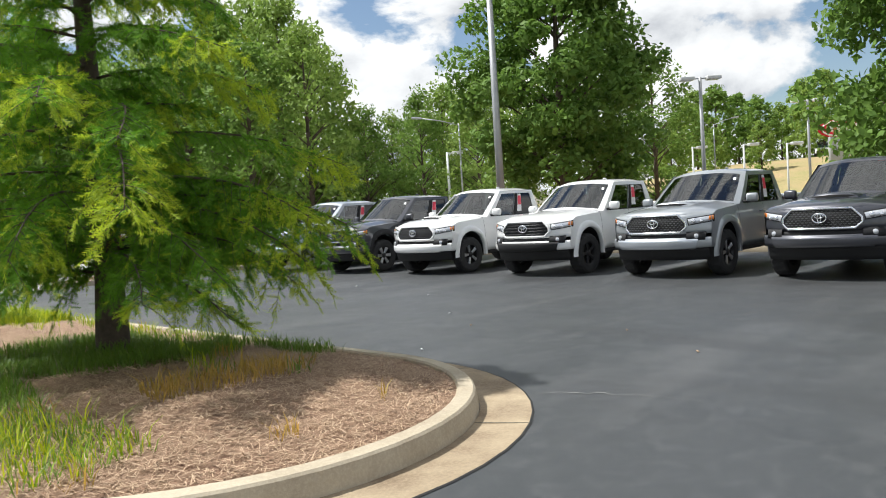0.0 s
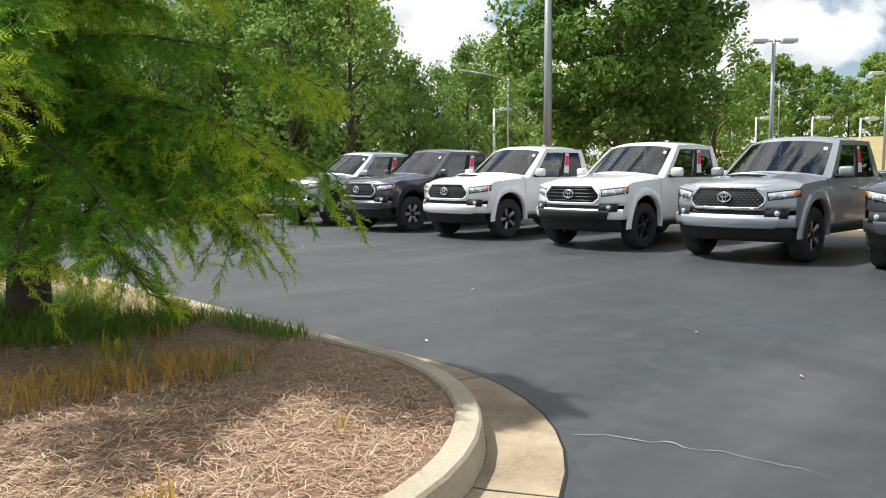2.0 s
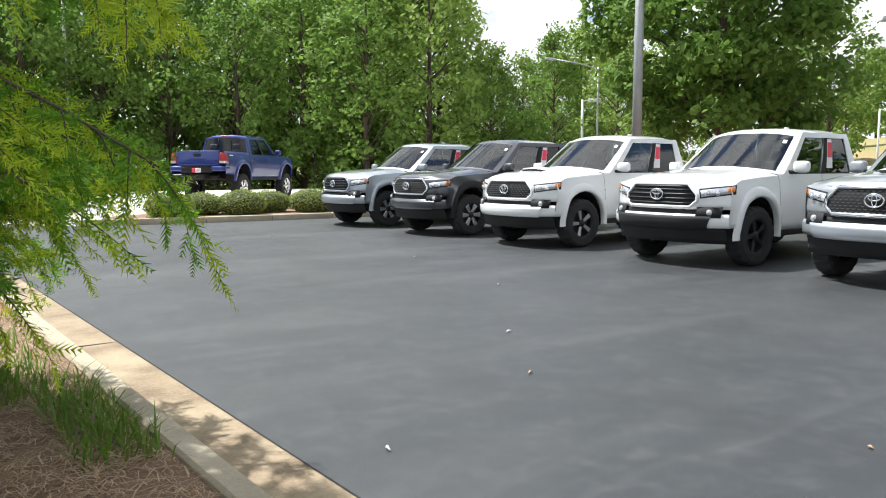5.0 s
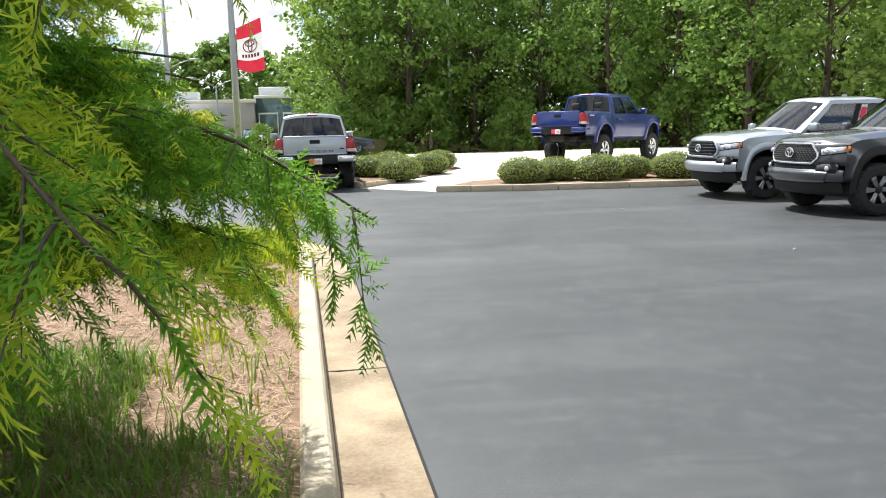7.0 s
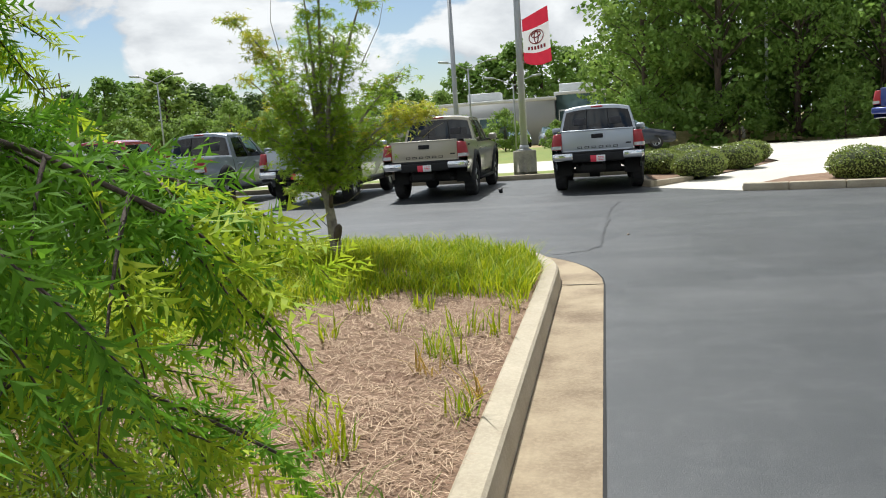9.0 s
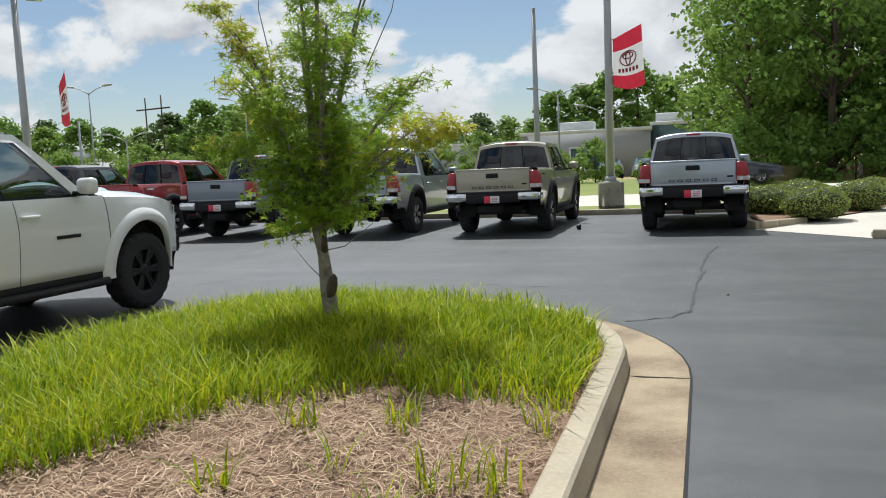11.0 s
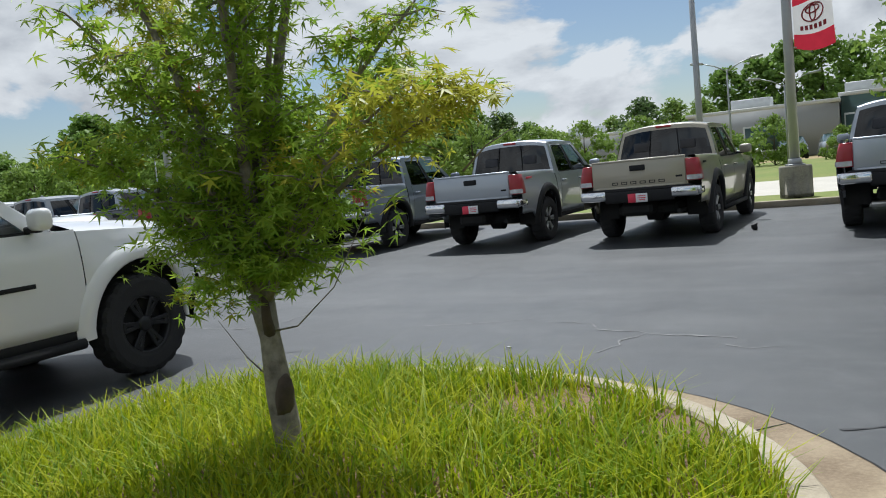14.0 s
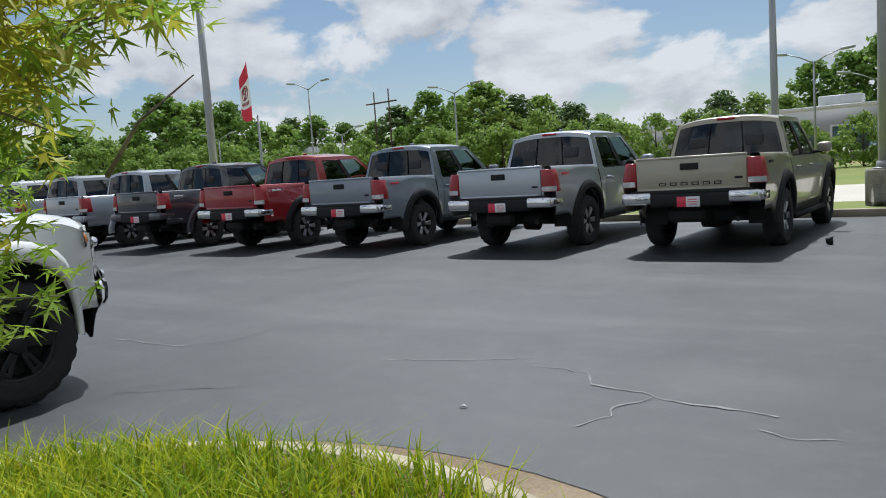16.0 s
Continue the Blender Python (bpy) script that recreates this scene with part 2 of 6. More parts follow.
def asphalt():
    """Sealed asphalt: dark, with pale worn drifts that follow the traffic, fine grit and soft gloss."""
    m = shader("asphalt", (0.0265, 0.0298, 0.0318), 0.50, vary=0.9, scale=0.22, color2=(0.046, 0.048, 0.049), fine=0.45, fine_scale=150, bump=0.25,
               rough_vary=0.13, spec=0.65)
    nt = m.node_tree
    b = nt.nodes["Principled BSDF"]
    prev = b.inputs["Base Color"].links[0].from_socket
    geo = nt.nodes.new("ShaderNodeNewGeometry")
    for stretch, scale, lo, hi, tone, amount in (((0.16, 1.0, 1.0), 0.9, 0.50, 0.72, (0.098, 0.098, 0.097), 0.62),
                                                 ((0.22, 1.0, 1.0), 3.4, 0.60, 0.78, (0.13, 0.129, 0.126), 0.42),
                                                 ((1.0, 1.0, 1.0), 5.5, 0.50, 0.74, (0.086, 0.087, 0.088), 0.50),
                                                 ((1.0, 0.35, 1.0), 0.8, 0.48, 0.72, (0.028, 0.029, 0.030), 0.75)):
        mp = nt.nodes.new("ShaderNodeMapping"); mp.inputs["Scale"].default_value = stretch
        nt.links.new(geo.outputs["Position"], mp.inputs[0])
        n = node(nt, "ShaderNodeTexNoise", Scale=scale, Detail=7.0, Roughness=0.62, Distortion=0.6)
        nt.links.new(mp.outputs[0], n.inputs["Vector"])
        r = nt.nodes.new("ShaderNodeMapRange")
        r.inputs["From Min"].default_value, r.inputs["From Max"].default_value, r.inputs["To Max"].default_value = lo, hi, amount
        nt.links.new(n.outputs["Fac"], r.inputs["Value"])
        mx = nt.nodes.new("ShaderNodeMix"); mx.data_type = "RGBA"; mx.inputs["B"].default_value = (*tone, 1)
        nt.links.new(r.outputs[0], mx.inputs["Factor"]); nt.links.new(prev, mx.inputs["A"])
        prev = mx.outputs["Result"]
    nt.links.new(prev, b.inputs["Base Color"])
    return m


ASPHALT = asphalt()


# ---- building helpers ----
def mesh(name, verts, faces, smooth=True):
    me = bpy.data.meshes.new(name)
    me.from_pydata([tuple(v) for v in verts], [], faces)
    if smooth:
        me.polygons.foreach_set("use_smooth", [True] * len(me.polygons))
    me.update()
    return me


def from_bm(name, bm, smooth=True):
    me = bpy.data.meshes.new(name)
    bm.to_mesh(me)
    bm.free()
    if smooth:
        me.polygons.foreach_set("use_smooth", [True] * len(me.polygons))
    return me


def part(name, me, material, parent=None, label="", m=None):
    """Links a mesh (or a bmesh) as one object, with its own material slot, under a thing or a part."""
    if isinstance(me, bmesh.types.BMesh):
        me = from_bm(name, me)
    if not me.materials:
        me.materials.append(material)
    ob = new(name, me)
    ob.material_slots[0].link = "OBJECT"
    ob.material_slots[0].material = material
    ob.parent = parent
    if m is not None:
        ob.matrix_basis = m
    if label:
        ob["label"] = label
    return ob


def thing(name, label, category, group="", m=None):
    ob = new(name)
    ob.empty_display_size = 0.2
    if m is not None:
        ob.matrix_basis = m
    return tagged(ob, label, category, group)


def box_bm(sx, sy, sz, m=None, bevel=0.0, seg=2, bm=None):
    own = bm or bmesh.new()
    tmp = bmesh.new()
    bmesh.ops.create_cube(tmp, size=1)
    bmesh.ops.scale(tmp, vec=(sx, sy, sz), verts=tmp.verts)
    if bevel:
        bmesh.ops.bevel(tmp, geom=list(tmp.edges), offset=bevel, segments=seg, affect="EDGES", profile=0.5)
    if m is not None:
        bmesh.ops.transform(tmp, matrix=m, verts=tmp.verts)
    me = bpy.data.meshes.new("tmp")
    tmp.to_mesh(me); tmp.free()
    own.from_mesh(me)
    bpy.data.meshes.remove(me)
    return own


def tube_bm(points, radii, sides=8, bm=None, caps=True):
    """A round bar along points, with a radius at each of them."""
    bm = bm or bmesh.new()
    rings = []
    pts = [Vector(p) for p in points]
    for i, p in enumerate(pts):
        d = (pts[min(i + 1, len(pts) - 1)] - pts[max(i - 1, 0)]).normalized()
        a = d.orthogonal().normalized() if i == 0 else (a - d * a.dot(d)).normalized()
        b = d.cross(a)
        rings.append([bm.verts.new(p + (a * math.cos(k * 2 * math.pi / sides) + b * math.sin(k * 2 * math.pi / sides)) * radii[i]) for k in range(sides)])
    for r0, r1 in zip(rings, rings[1:]):
        for k in range(sides):
            bm.faces.new((r0[k], r0[(k + 1) % sides], r1[(k + 1) % sides], r1[k]))
    if caps:
        bm.faces.new(rings[0][::-1]); bm.faces.new(rings[-1])
    return bm


def lathe_bm(profile, sides=32, bm=None):
    """Turns a profile of (radius, y) round the y axis."""
    bm = bm or bmesh.new()
    rings = [[bm.verts.new((r * math.cos(k * 2 * math.pi / sides), y, r * math.sin(k * 2 * math.pi / sides))) for k in range(sides)] for r, y in profile]
    for r0, r1 in zip(rings, rings[1:]):
        for k in range(sides):
            bm.faces.new((r0[k], r0[(k + 1) % sides], r1[(k + 1) % sides], r1[k]))
    return bm


def grid(name, rows, smooth=True, close=False):
    """A sheet through rows of points."""
    n = len(rows[0])
    verts = [p for row in rows for p in row]
    faces = []
    for i in range(len(rows) - 1):
        for j in range(n - 1):
            faces.append((i * n + j, i * n + j + 1, (i + 1) * n + j + 1, (i + 1) * n + j))
    return mesh(name, verts, faces, smooth)


def structure(name, me, material, label, category):
    return tagged(part(name, me, material), label, category, kind="structure")


# ---- ground, road, island ----
def ground_height(x, y):
    rise = max(0.0, min(1.0, (x - 42) / 45)) * max(0.0, min(1.0, (75 - y) / 40))
    return -0.06 + 4.6 * rise * rise * (3 - 2 * rise)


def build_ground():
    xs = [-1500, -600, -300, -150] + [-100 + 6 * i for i in range(45)] + [230, 300, 600, 1500]
    ys = [-1500, -600, -300, -150] + [-100 + 6 * i for i in range(45)] + [230, 300, 600, 1500]
    structure("ground", grid("ground", [[(x, y, ground_height(x, y)) for x in xs] for y in ys]), BANK, "dry grassy earth rising to a bank", "ground")
    road = [[(x, y, 0.0) for x in (-70, -40, -20, 0, 12.9)] for y in (-60, -20, 0, 12, 25.0)]
    structure("road", grid("road", road), ASPHALT, "dark sealed asphalt of the car lot", "road")
    lane = [[(x, y, -0.012) for x in (20.6, 24, 30, 39)] for y in (-60, -10, 12, 24, 30)]
    structure("road_2", grid("road_2", lane), ASPHALT, "dark asphalt lot behind the row of trucks", "road")
    out = [[(x, y, -0.008) for x in (-90, -40, 0, 14, 60)] for y in (28.9, 33, 37.5)]
    structure("road_3", grid("road_3", out), PALE, "pale concrete street beyond the lot", "road")
    lawn = [[(x, y, 0.03) for x in (-90, -40, -10, 1.2)] for y in (25.1, 27, 28.8)]
    structure("lawn", grid("lawn", lawn), LAWN, "mown green grass strip along the lot", "lawn")
    far = [[(x, y, -0.02 + 0.12 * (y > 40)) for x in (-90, -40, -10, 6)] for y in (37.5, 45, 60)]
    structure("lawn_2", grid("lawn_2", far), LAWN, "yellow-green grass beyond the street", "lawn")
    climb = [[(x + dx, y, ground_height(x + dx, y) + 0.08) for dx in (0, 6)] for x, y in ((40, 6), (50, 8.5), (60, 11), (72, 14), (86, 17.5), (110, 23))]
    structure("road_4", grid("road_4", climb), PALE, "pale concrete drive climbing the bank", "road")


CX, Y0, Y1, R = -2.5, 1.45, 9.45, 2.5


def oval(inset, steps=28):
    """The island's outline, drawn in by inset: two half rounds and two straight sides, counter-clockwise."""
    r = R - inset
    pts = [(CX + r * math.cos(a), Y1 + r * math.sin(a)) for a in np.linspace(0, math.pi, steps)]
    pts += [(CX - r, y) for y in np.linspace(Y1, Y0, 12)[1:-1]]
    pts += [(CX + r * math.cos(a), Y0 + r * math.sin(a)) for a in np.linspace(math.pi, 2 * math.pi, steps)]
    pts += [(CX + r, y) for y in np.linspace(Y0, Y1, 12)[1:-1]]
    return pts


def ring_sheet(name, profile):
    """A kerb or gutter: a profile of (inset, z) carried round the island."""
    loops = [[(x, y, z) for x, y in oval(i)] for i, z in profile]
    rows = [lp + lp[:1] for lp in loops]
    return rows


def kerb_piece(rows, a, b):
    """One length of kerb between two places of the outline, with closed ends."""
    n = len(rows[0]) - 1
    idx = [i % n for i in range(a, b + 1)]
    verts = [rows[r][i] for r in range(len(rows)) for i in idx]
    k = len(idx)
    faces = [(r * k + j, r * k + j + 1, (r + 1) * k + j + 1, (r + 1) * k + j) for r in range(len(rows) - 1) for j in range(k - 1)]
    faces.append([r * k for r in range(len(rows))]); faces.append([r * k + k - 1 for r in range(len(rows))][::-1])
    return mesh("kerb_length", verts, faces, smooth=False)


def bed_z(x, y):
    """The height of the island's soil: a low mound."""
    dy = 0 if Y0 < y < Y1 else min(abs(y - Y0), abs(y - Y1))
    d = max(0.0, 1 - math.hypot(x - CX, dy) / (R - 0.5))
    return 0.12 + 0.13 * min(1, d * 1.4) + 0.025 * noise.noise((x * 1.7, y * 1.7, 0))


def build_island():
    kerb = thing("island_kerb", "weathered tan concrete kerb round the planted island", "kerb")
    kerb["kind"] = "structure"
    rows = ring_sheet("kerb", [(0.37, -0.02), (0.385, 0.09), (0.395, 0.135), (0.41, 0.15), (0.515, 0.155), (0.53, 0.14), (0.53, 0.0)])
    n = len(rows[0]) - 1
    step = 7
    for a in range(0, n, step):
        part("kerb_length", kerb_piece(rows, a, min(a + step, n)), CONCRETE, kerb)
    rows = ring_sheet("gutter", [(0.0, 0.006), (0.10, 0.004), (0.30, -0.004 + 0.006), (0.37, 0.008)])
    gutter = thing("island_gutter", "rust-stained concrete gutter along the kerb", "gutter")
    gutter["kind"] = "structure"
    for a in range(0, n, step):
        part("gutter_slab", kerb_piece(rows, a, min(a + step, n)), GUTTER, gutter)
    # joints between the slabs, and the open seam towards the asphalt
    bm = bmesh.new()
    for a in range(0, n, step):
        p, q = Vector(rows[0][a]), Vector(rows[3][a])
        tube_bm([p + Vector((0, 0, 0.001)), q + Vector((0, 0, 0.001))], [0.0028, 0.0028], 5, bm)
    part("slab_joint", bm, STAINED, gutter)
    seam = ring_sheet("seam", [(-0.012, 0.004), (0.004, 0.0085)])
    part("seam", grid("seam", seam, False), UNDER, gutter, "open dark seam with grit")
    bed = []
    for f in np.linspace(0, 1, 12):
        bed.append([(CX + (x - CX) * (1 - f), (y if f == 0 else (min(max(y, Y0), Y1) + (y - min(max(y, Y0), Y1)) * (1 - f)))) for x, y in oval(0.525)])
    rows = [[(x, y, bed_z(x, y)) for x, y in lp + lp[:1]] for lp in bed]
    structure("planting_bed", grid("planting_bed", rows), SOIL, "brown pine straw bed of the island", "planting bed")


build_ground()
build_island()


# ---- pickup trucks ----
# Truck space: x forward from the nose (0) to the tail (-5.36), y to the truck's left, z up from the road.
AXLE_F, AXLE_R, TYRE = -0.90, -4.14, 0.385
CACHE = {}


def bow(p):
    """Rounds the nose in plan."""
    x, y, z = p
    f = max(0.0, min(1.0, (x + 0.62) / 0.56)) ** 1.4
    return (x - 0.34 * f * min(1.05, abs(y) / 0.95) ** 2.7, y, z)


def side_y(x, z):
    y = float(np.interp(z, (0.30, 0.45, 0.62, 0.86, 0.93, 1.05, 1.15, 1.26), (0.86, 0.895, 0.915, 0.935, 0.930, 0.915, 0.885, 0.865)))
    for ax in (AXLE_F, AXLE_R):
        d = math.hypot(x - ax, z - 0.42)
        y += 0.028 * max(0.0, 1 - abs(d - 0.50) / 0.18)
    return y - 0.02 * max(0.0, (x + 0.5) / 0.5)


def arch_z(x, low):
    for ax in (AXLE_F, AXLE_R):
        if abs(x - ax) < 0.48:
            return max(low, 0.40 + math.sqrt(max(0.0, 0.48 ** 2 - (x - ax) ** 2)))
    return low


def stations(a, b, n, axle=None):
    xs = set(np.round(np.linspace(a, b, n), 4))
    if axle is not None:
        xs |= {round(axle + 0.4799 * math.cos(t), 4) for t in np.linspace(0, math.pi, 19)}
    return sorted((x for x in xs if b <= x <= a), reverse=True)


def side_rows(xs, top, low, n=9):
    """The side of the body, from its lower edge (or the wheel arch) to the belt, for the left side."""
    rows = []
    for x in xs:
        z0, z1 = arch_z(x, low(x)), top(x)
        col = [bow((x, side_y(x, z) - 0.05, z)) for z in (z0 + 0.012,)] + [bow((x, side_y(x, z), z)) for z in np.linspace(z0, z1, n)]
        rows.append(col)
    return rows


def mirror_rows(rows):
    return [[(x, -y, z) for x, y, z in r] for r in rows]


def hood_top(x):
    return float(np.interp(x, (-1.42, -1.0, -0.5, -0.22, -0.08), (1.135, 1.115, 1.08, 1.035, 1.0)))


def hood_mid(x):
    return float(np.interp(x, (-1.42, -1.0, -0.5, -0.25, -0.14, -0.08), (1.235, 1.205, 1.165, 1.125, 1.09, 1.05)))


def bed_top(x):
    return float(np.interp(x, (-5.3, -4.4, -3.6), (1.225, 1.215, 1.195)))


def low_edge(x):
    return 0.50 if x > -0.5 else 0.43


NOSE = ((0.30, 0.40, 0.47, 0.53, 0.62, 0.68, 0.72, 0.78, 0.90, 1.00, 1.05), (-0.16, -0.10, -0.05, -0.005, 0.0, -0.02, -0.05, -0.045, -0.055, -0.085, -0.10))


def nose_x(z):
    return float(np.interp(z, *NOSE))


def fascia(name, z0, z1, y0, y1, proud=0.0, nz=4, ny=15, taper=0.0, shear=0.0):
    """A panel of the front end, between two heights and two places across."""
    rows = []
    for z in np.linspace(z0, z1, nz):
        f = (z - z0) / (z1 - z0)
        a, b = y0 + taper * f * (1 if y0 < 0 else 0) + shear * f, y1 - taper * f + shear * f
        rows.append([bow((nose_x(z) + proud, y, z)) for y in np.linspace(a, b, ny)])
    # returned edges give the panel its thickness
    rim0 = [(x - 0.03 - proud, y, z) for x, y, z in rows[0]]
    rim1 = [(x - 0.03 - proud, y, z) for x, y, z in rows[-1]]
    return grid(name, [rim0] + rows + [rim1])


# greenhouse
def gh_y(v):
    return 0.868 - 0.110 * v - 0.040 * v * v


def gh_z(v):
    return 1.135 + 0.575 * v


def gh_front(v):
    return -1.57 - 0.71 * v


def gh_rear(v):
    return -3.60 + 0.09 * v


def gh_side(u, v, out=0.0):
    return (gh_front(v) + (gh_rear(v) - gh_front(v)) * u, gh_y(v) + out, gh_z(v))


def roof_z(u, s):
    return 1.712 + 0.075 * (1 - abs(s) ** 3) - 0.035 * abs(2 * u - 1) ** 5


def roof_rows(n=11):
    rows = []
    for u in np.linspace(0, 1, n):
        row = []
        for s in np.linspace(-1, 1, 13):
            x = (gh_front(1) + 0.16 * (1 - s * s)) * (1 - u) + (gh_rear(1) - 0.04 * (1 - s * s)) * u
            row.append((x, s * gh_y(1), roof_z(u, s)))
        rows.append(row)
    return rows


def shield_point(v, s):
    x = gh_front(v) + (0.26 - 0.10 * v) * (1 - s * s)
    z = (1.14 + 0.085 * (1 - s * s)) * (1 - v) + roof_z(0, s) * v
    return (x, s * gh_y(v), z)


def back_point(v, s):
    x = gh_rear(v) - (0.05 - 0.01 * v) * (1 - s * s)
    z = 1.10 * (1 - v) + roof_z(1, s) * v
    return (x, s * gh_y(v), z)


def patch(name, f, a0, a1, b0, b1, na=5, nb=9):
    return grid(name, [[f(a, b) for b in np.linspace(b0, b1, nb)] for a in np.linspace(a0, a1, na)])


def join(name, meshes):
    bm = bmesh.new()
    for me in meshes:
        bm.from_mesh(me)
        bpy.data.meshes.remove(me)
    bmesh.ops.remove_doubles(bm, verts=bm.verts, dist=0.0004)
    bmesh.ops.recalc_face_normals(bm, faces=bm.faces)
    return from_bm(name, bm)


def flip_side(f):
    return lambda a, b: (lambda p: (p[0], -p[1], p[2]))(f(a, b))


WINDOWS = ((0.085, 0.475, 0.06, 0.88), (0.535, 0.895, 0.06, 0.88))


def cab_frame():
    """Pillars, rails and roof edge, with openings for the glass."""
    out = []
    us = [0, 0.085, 0.475, 0.535, 0.895, 1.0]
    vs = [0, 0.06, 0.88, 1.0]
    for sgn in (1, -1):
        for i in range(5):
            for j in range(3):
                if i in (1, 3) and j == 1:
                    continue
                f = (lambda u, v: gh_side(u, v)) if sgn > 0 else flip_side(gh_side)
                out.append(patch("p", f, us[i], us[i + 1], vs[j], vs[j + 1], 4, 4))
    out.append(grid("roof", roof_rows()))
    for f, s0, v0, v1 in ((shield_point, 0.885, 0.06, 0.92), (back_point, 0.93, 0.10, 0.90)):
        for v_a, v_b, s_a, s_b in ((0, v0, -1, 1), (v1, 1, -1, 1), (v0, v1, -1, -s0), (v0, v1, s0, 1)):
            out.append(patch("p", f, v_a, v_b, s_a, s_b, 5, 13 if s_b - s_a > 1 else 3))
    # reveals round the side windows
    for sgn in (1, -1):
        for u0, u1, v0, v1 in WINDOWS:
            loop = [(u0 + (u1 - u0) * k, v0) for k in (0, 0.5, 1)] + [(u1, v0 + (v1 - v0) * k) for k in (0.5, 1)] + \
                   [(u1 + (u0 - u1) * k, v1) for k in (0.5, 1)] + [(u0, v1 + (v0 - v1) * k) for k in (0.5, 1)]
            r0 = [gh_side(u, v) for u, v in loop]
            r1 = [(x, y - 0.03, z) for x, y, z in r0]
            rows = [[(x, sgn * y, z) for x, y, z in r] for r in (r0, r1)]
            out.append(grid("r", rows))
    return join("cab", out)


def wheel_meshes(style):
    tyre = lathe_bm([(0.225, -0.12), (0.25, -0.128), (0.33, -0.132), (0.365, -0.118), (0.383, -0.09), (0.385, 0.0), (0.383, 0.09), (0.365, 0.118), (0.33, 0.132),
                     (0.25, 0.128), (0.225, 0.12), (0.215, 0.10), (0.215, -0.10), (0.225, -0.12)], 60)
    for v in tyre.verts:                       # shoulder blocks of the tread
        r = math.hypot(v.co.x, v.co.z)
        if r > 0.36 and abs(v.co.y) > 0.05:
            k = int(round(math.atan2(v.co.z, v.co.x) / (2 * math.pi) * 60))
            f = 1.012 if (k + (1 if v.co.y > 0 else 0)) % 3 else 0.976
            v.co.x *= f; v.co.z *= f
    bmesh.ops.recalc_face_normals(tyre, faces=tyre.faces)
    rim = lathe_bm([(0.216, 0.10), (0.228, 0.112), (0.222, 0.118), (0.205, 0.095), (0.198, 0.0), (0.198, -0.1)], 36)
    spokes = bmesh.new()
    n = 6 if style != "five" else 5
    for k in range(n):
        a = k * 2 * math.pi / n
        for off in ((-0.13, 0.13) if style != "five" else (-0.09, 0.09)):
            m = Matrix.Rotation(-(a + off), 4, "Y") @ Matrix.Translation((0.125, 0.085, 0)) @ Matrix.Rotation(0.10, 4, "Z")
            box_bm(0.17, 0.03, 0.034, m, 0.006, 1, bm=spokes)
        if style != "five":
            m = Matrix.Rotation(-a, 4, "Y") @ Matrix.Translation((0.195, 0.092, 0))
            box_bm(0.035, 0.03, 0.085, m, 0.006, 1, bm=spokes)
    hub = lathe_bm([(0.0005, 0.108), (0.045, 0.108), (0.055, 0.10), (0.068, 0.085), (0.07, 0.04)], 20)
    disc = lathe_bm([(0.0005, 0.03), (0.16, 0.03), (0.197, 0.02)], 24)
    return {"tyre": from_bm("tyre", tyre, False), "rim": from_bm("rim", rim), "spokes": from_bm("spokes", spokes, False),
            "hub_cap": from_bm("hub_cap", hub), "brake_disc": from_bm("brake_disc", disc)}


def flare_rows(ax, sgn):
    rows = []
    for t in np.linspace(-0.10, math.pi + 0.10, 25):
        row = []
        for r, dy in ((0.475, -0.03), (0.475, 0.024), (0.49, 0.034), (0.54, 0.032), (0.585, 0.018), (0.61, -0.008)):
            x, z = ax + r * math.cos(t), 0.40 + r * math.sin(t)
            p = bow((x, side_y(x, max(z, 0.42)) + dy, z))
            row.append((p[0], sgn * p[1], p[2]))
        rows.append(row)
    return rows


def well_rows(ax, sgn):
    return [[(ax + 0.485 * math.cos(t), sgn * y, 0.40 + 0.485 * math.sin(t)) for y in (0.55, 0.70, 0.87)] for t in np.linspace(-0.15, math.pi + 0.15, 17)]


def oval_ring(a, b, r, n=28, sides=6):
    return [Vector((0, a * math.cos(t), b * math.sin(t))) for t in np.linspace(0, 2 * math.pi, n)]


def lens(name, bottom, top, proud, n=9):
    """A swept lamp glass on the nose: its lower and upper edge as (y, z, y, z) from inside to outside."""
    rows = []
    for f, out in ((0, 0.0), (0.08, 1.0), (0.5, 1.25), (0.92, 1.0), (1, 0.0)):
        row = []
        for g in np.linspace(0, 1, n):
            y0, z0 = bottom[0] + (bottom[2] - bottom[0]) * g, bottom[1] + (bottom[3] - bottom[1]) * g
            y1, z1 = top[0] + (top[2] - top[0]) * g, top[1] + (top[3] - top[1]) * g
            y, z = y0 + (y1 - y0) * f, z0 + (z1 - z0) * f
            row.append(bow((nose_x(z) + proud * (out if 0 < g < 1 else 0.2), y, z)))
        rows.append(row)
    return grid(name, rows)


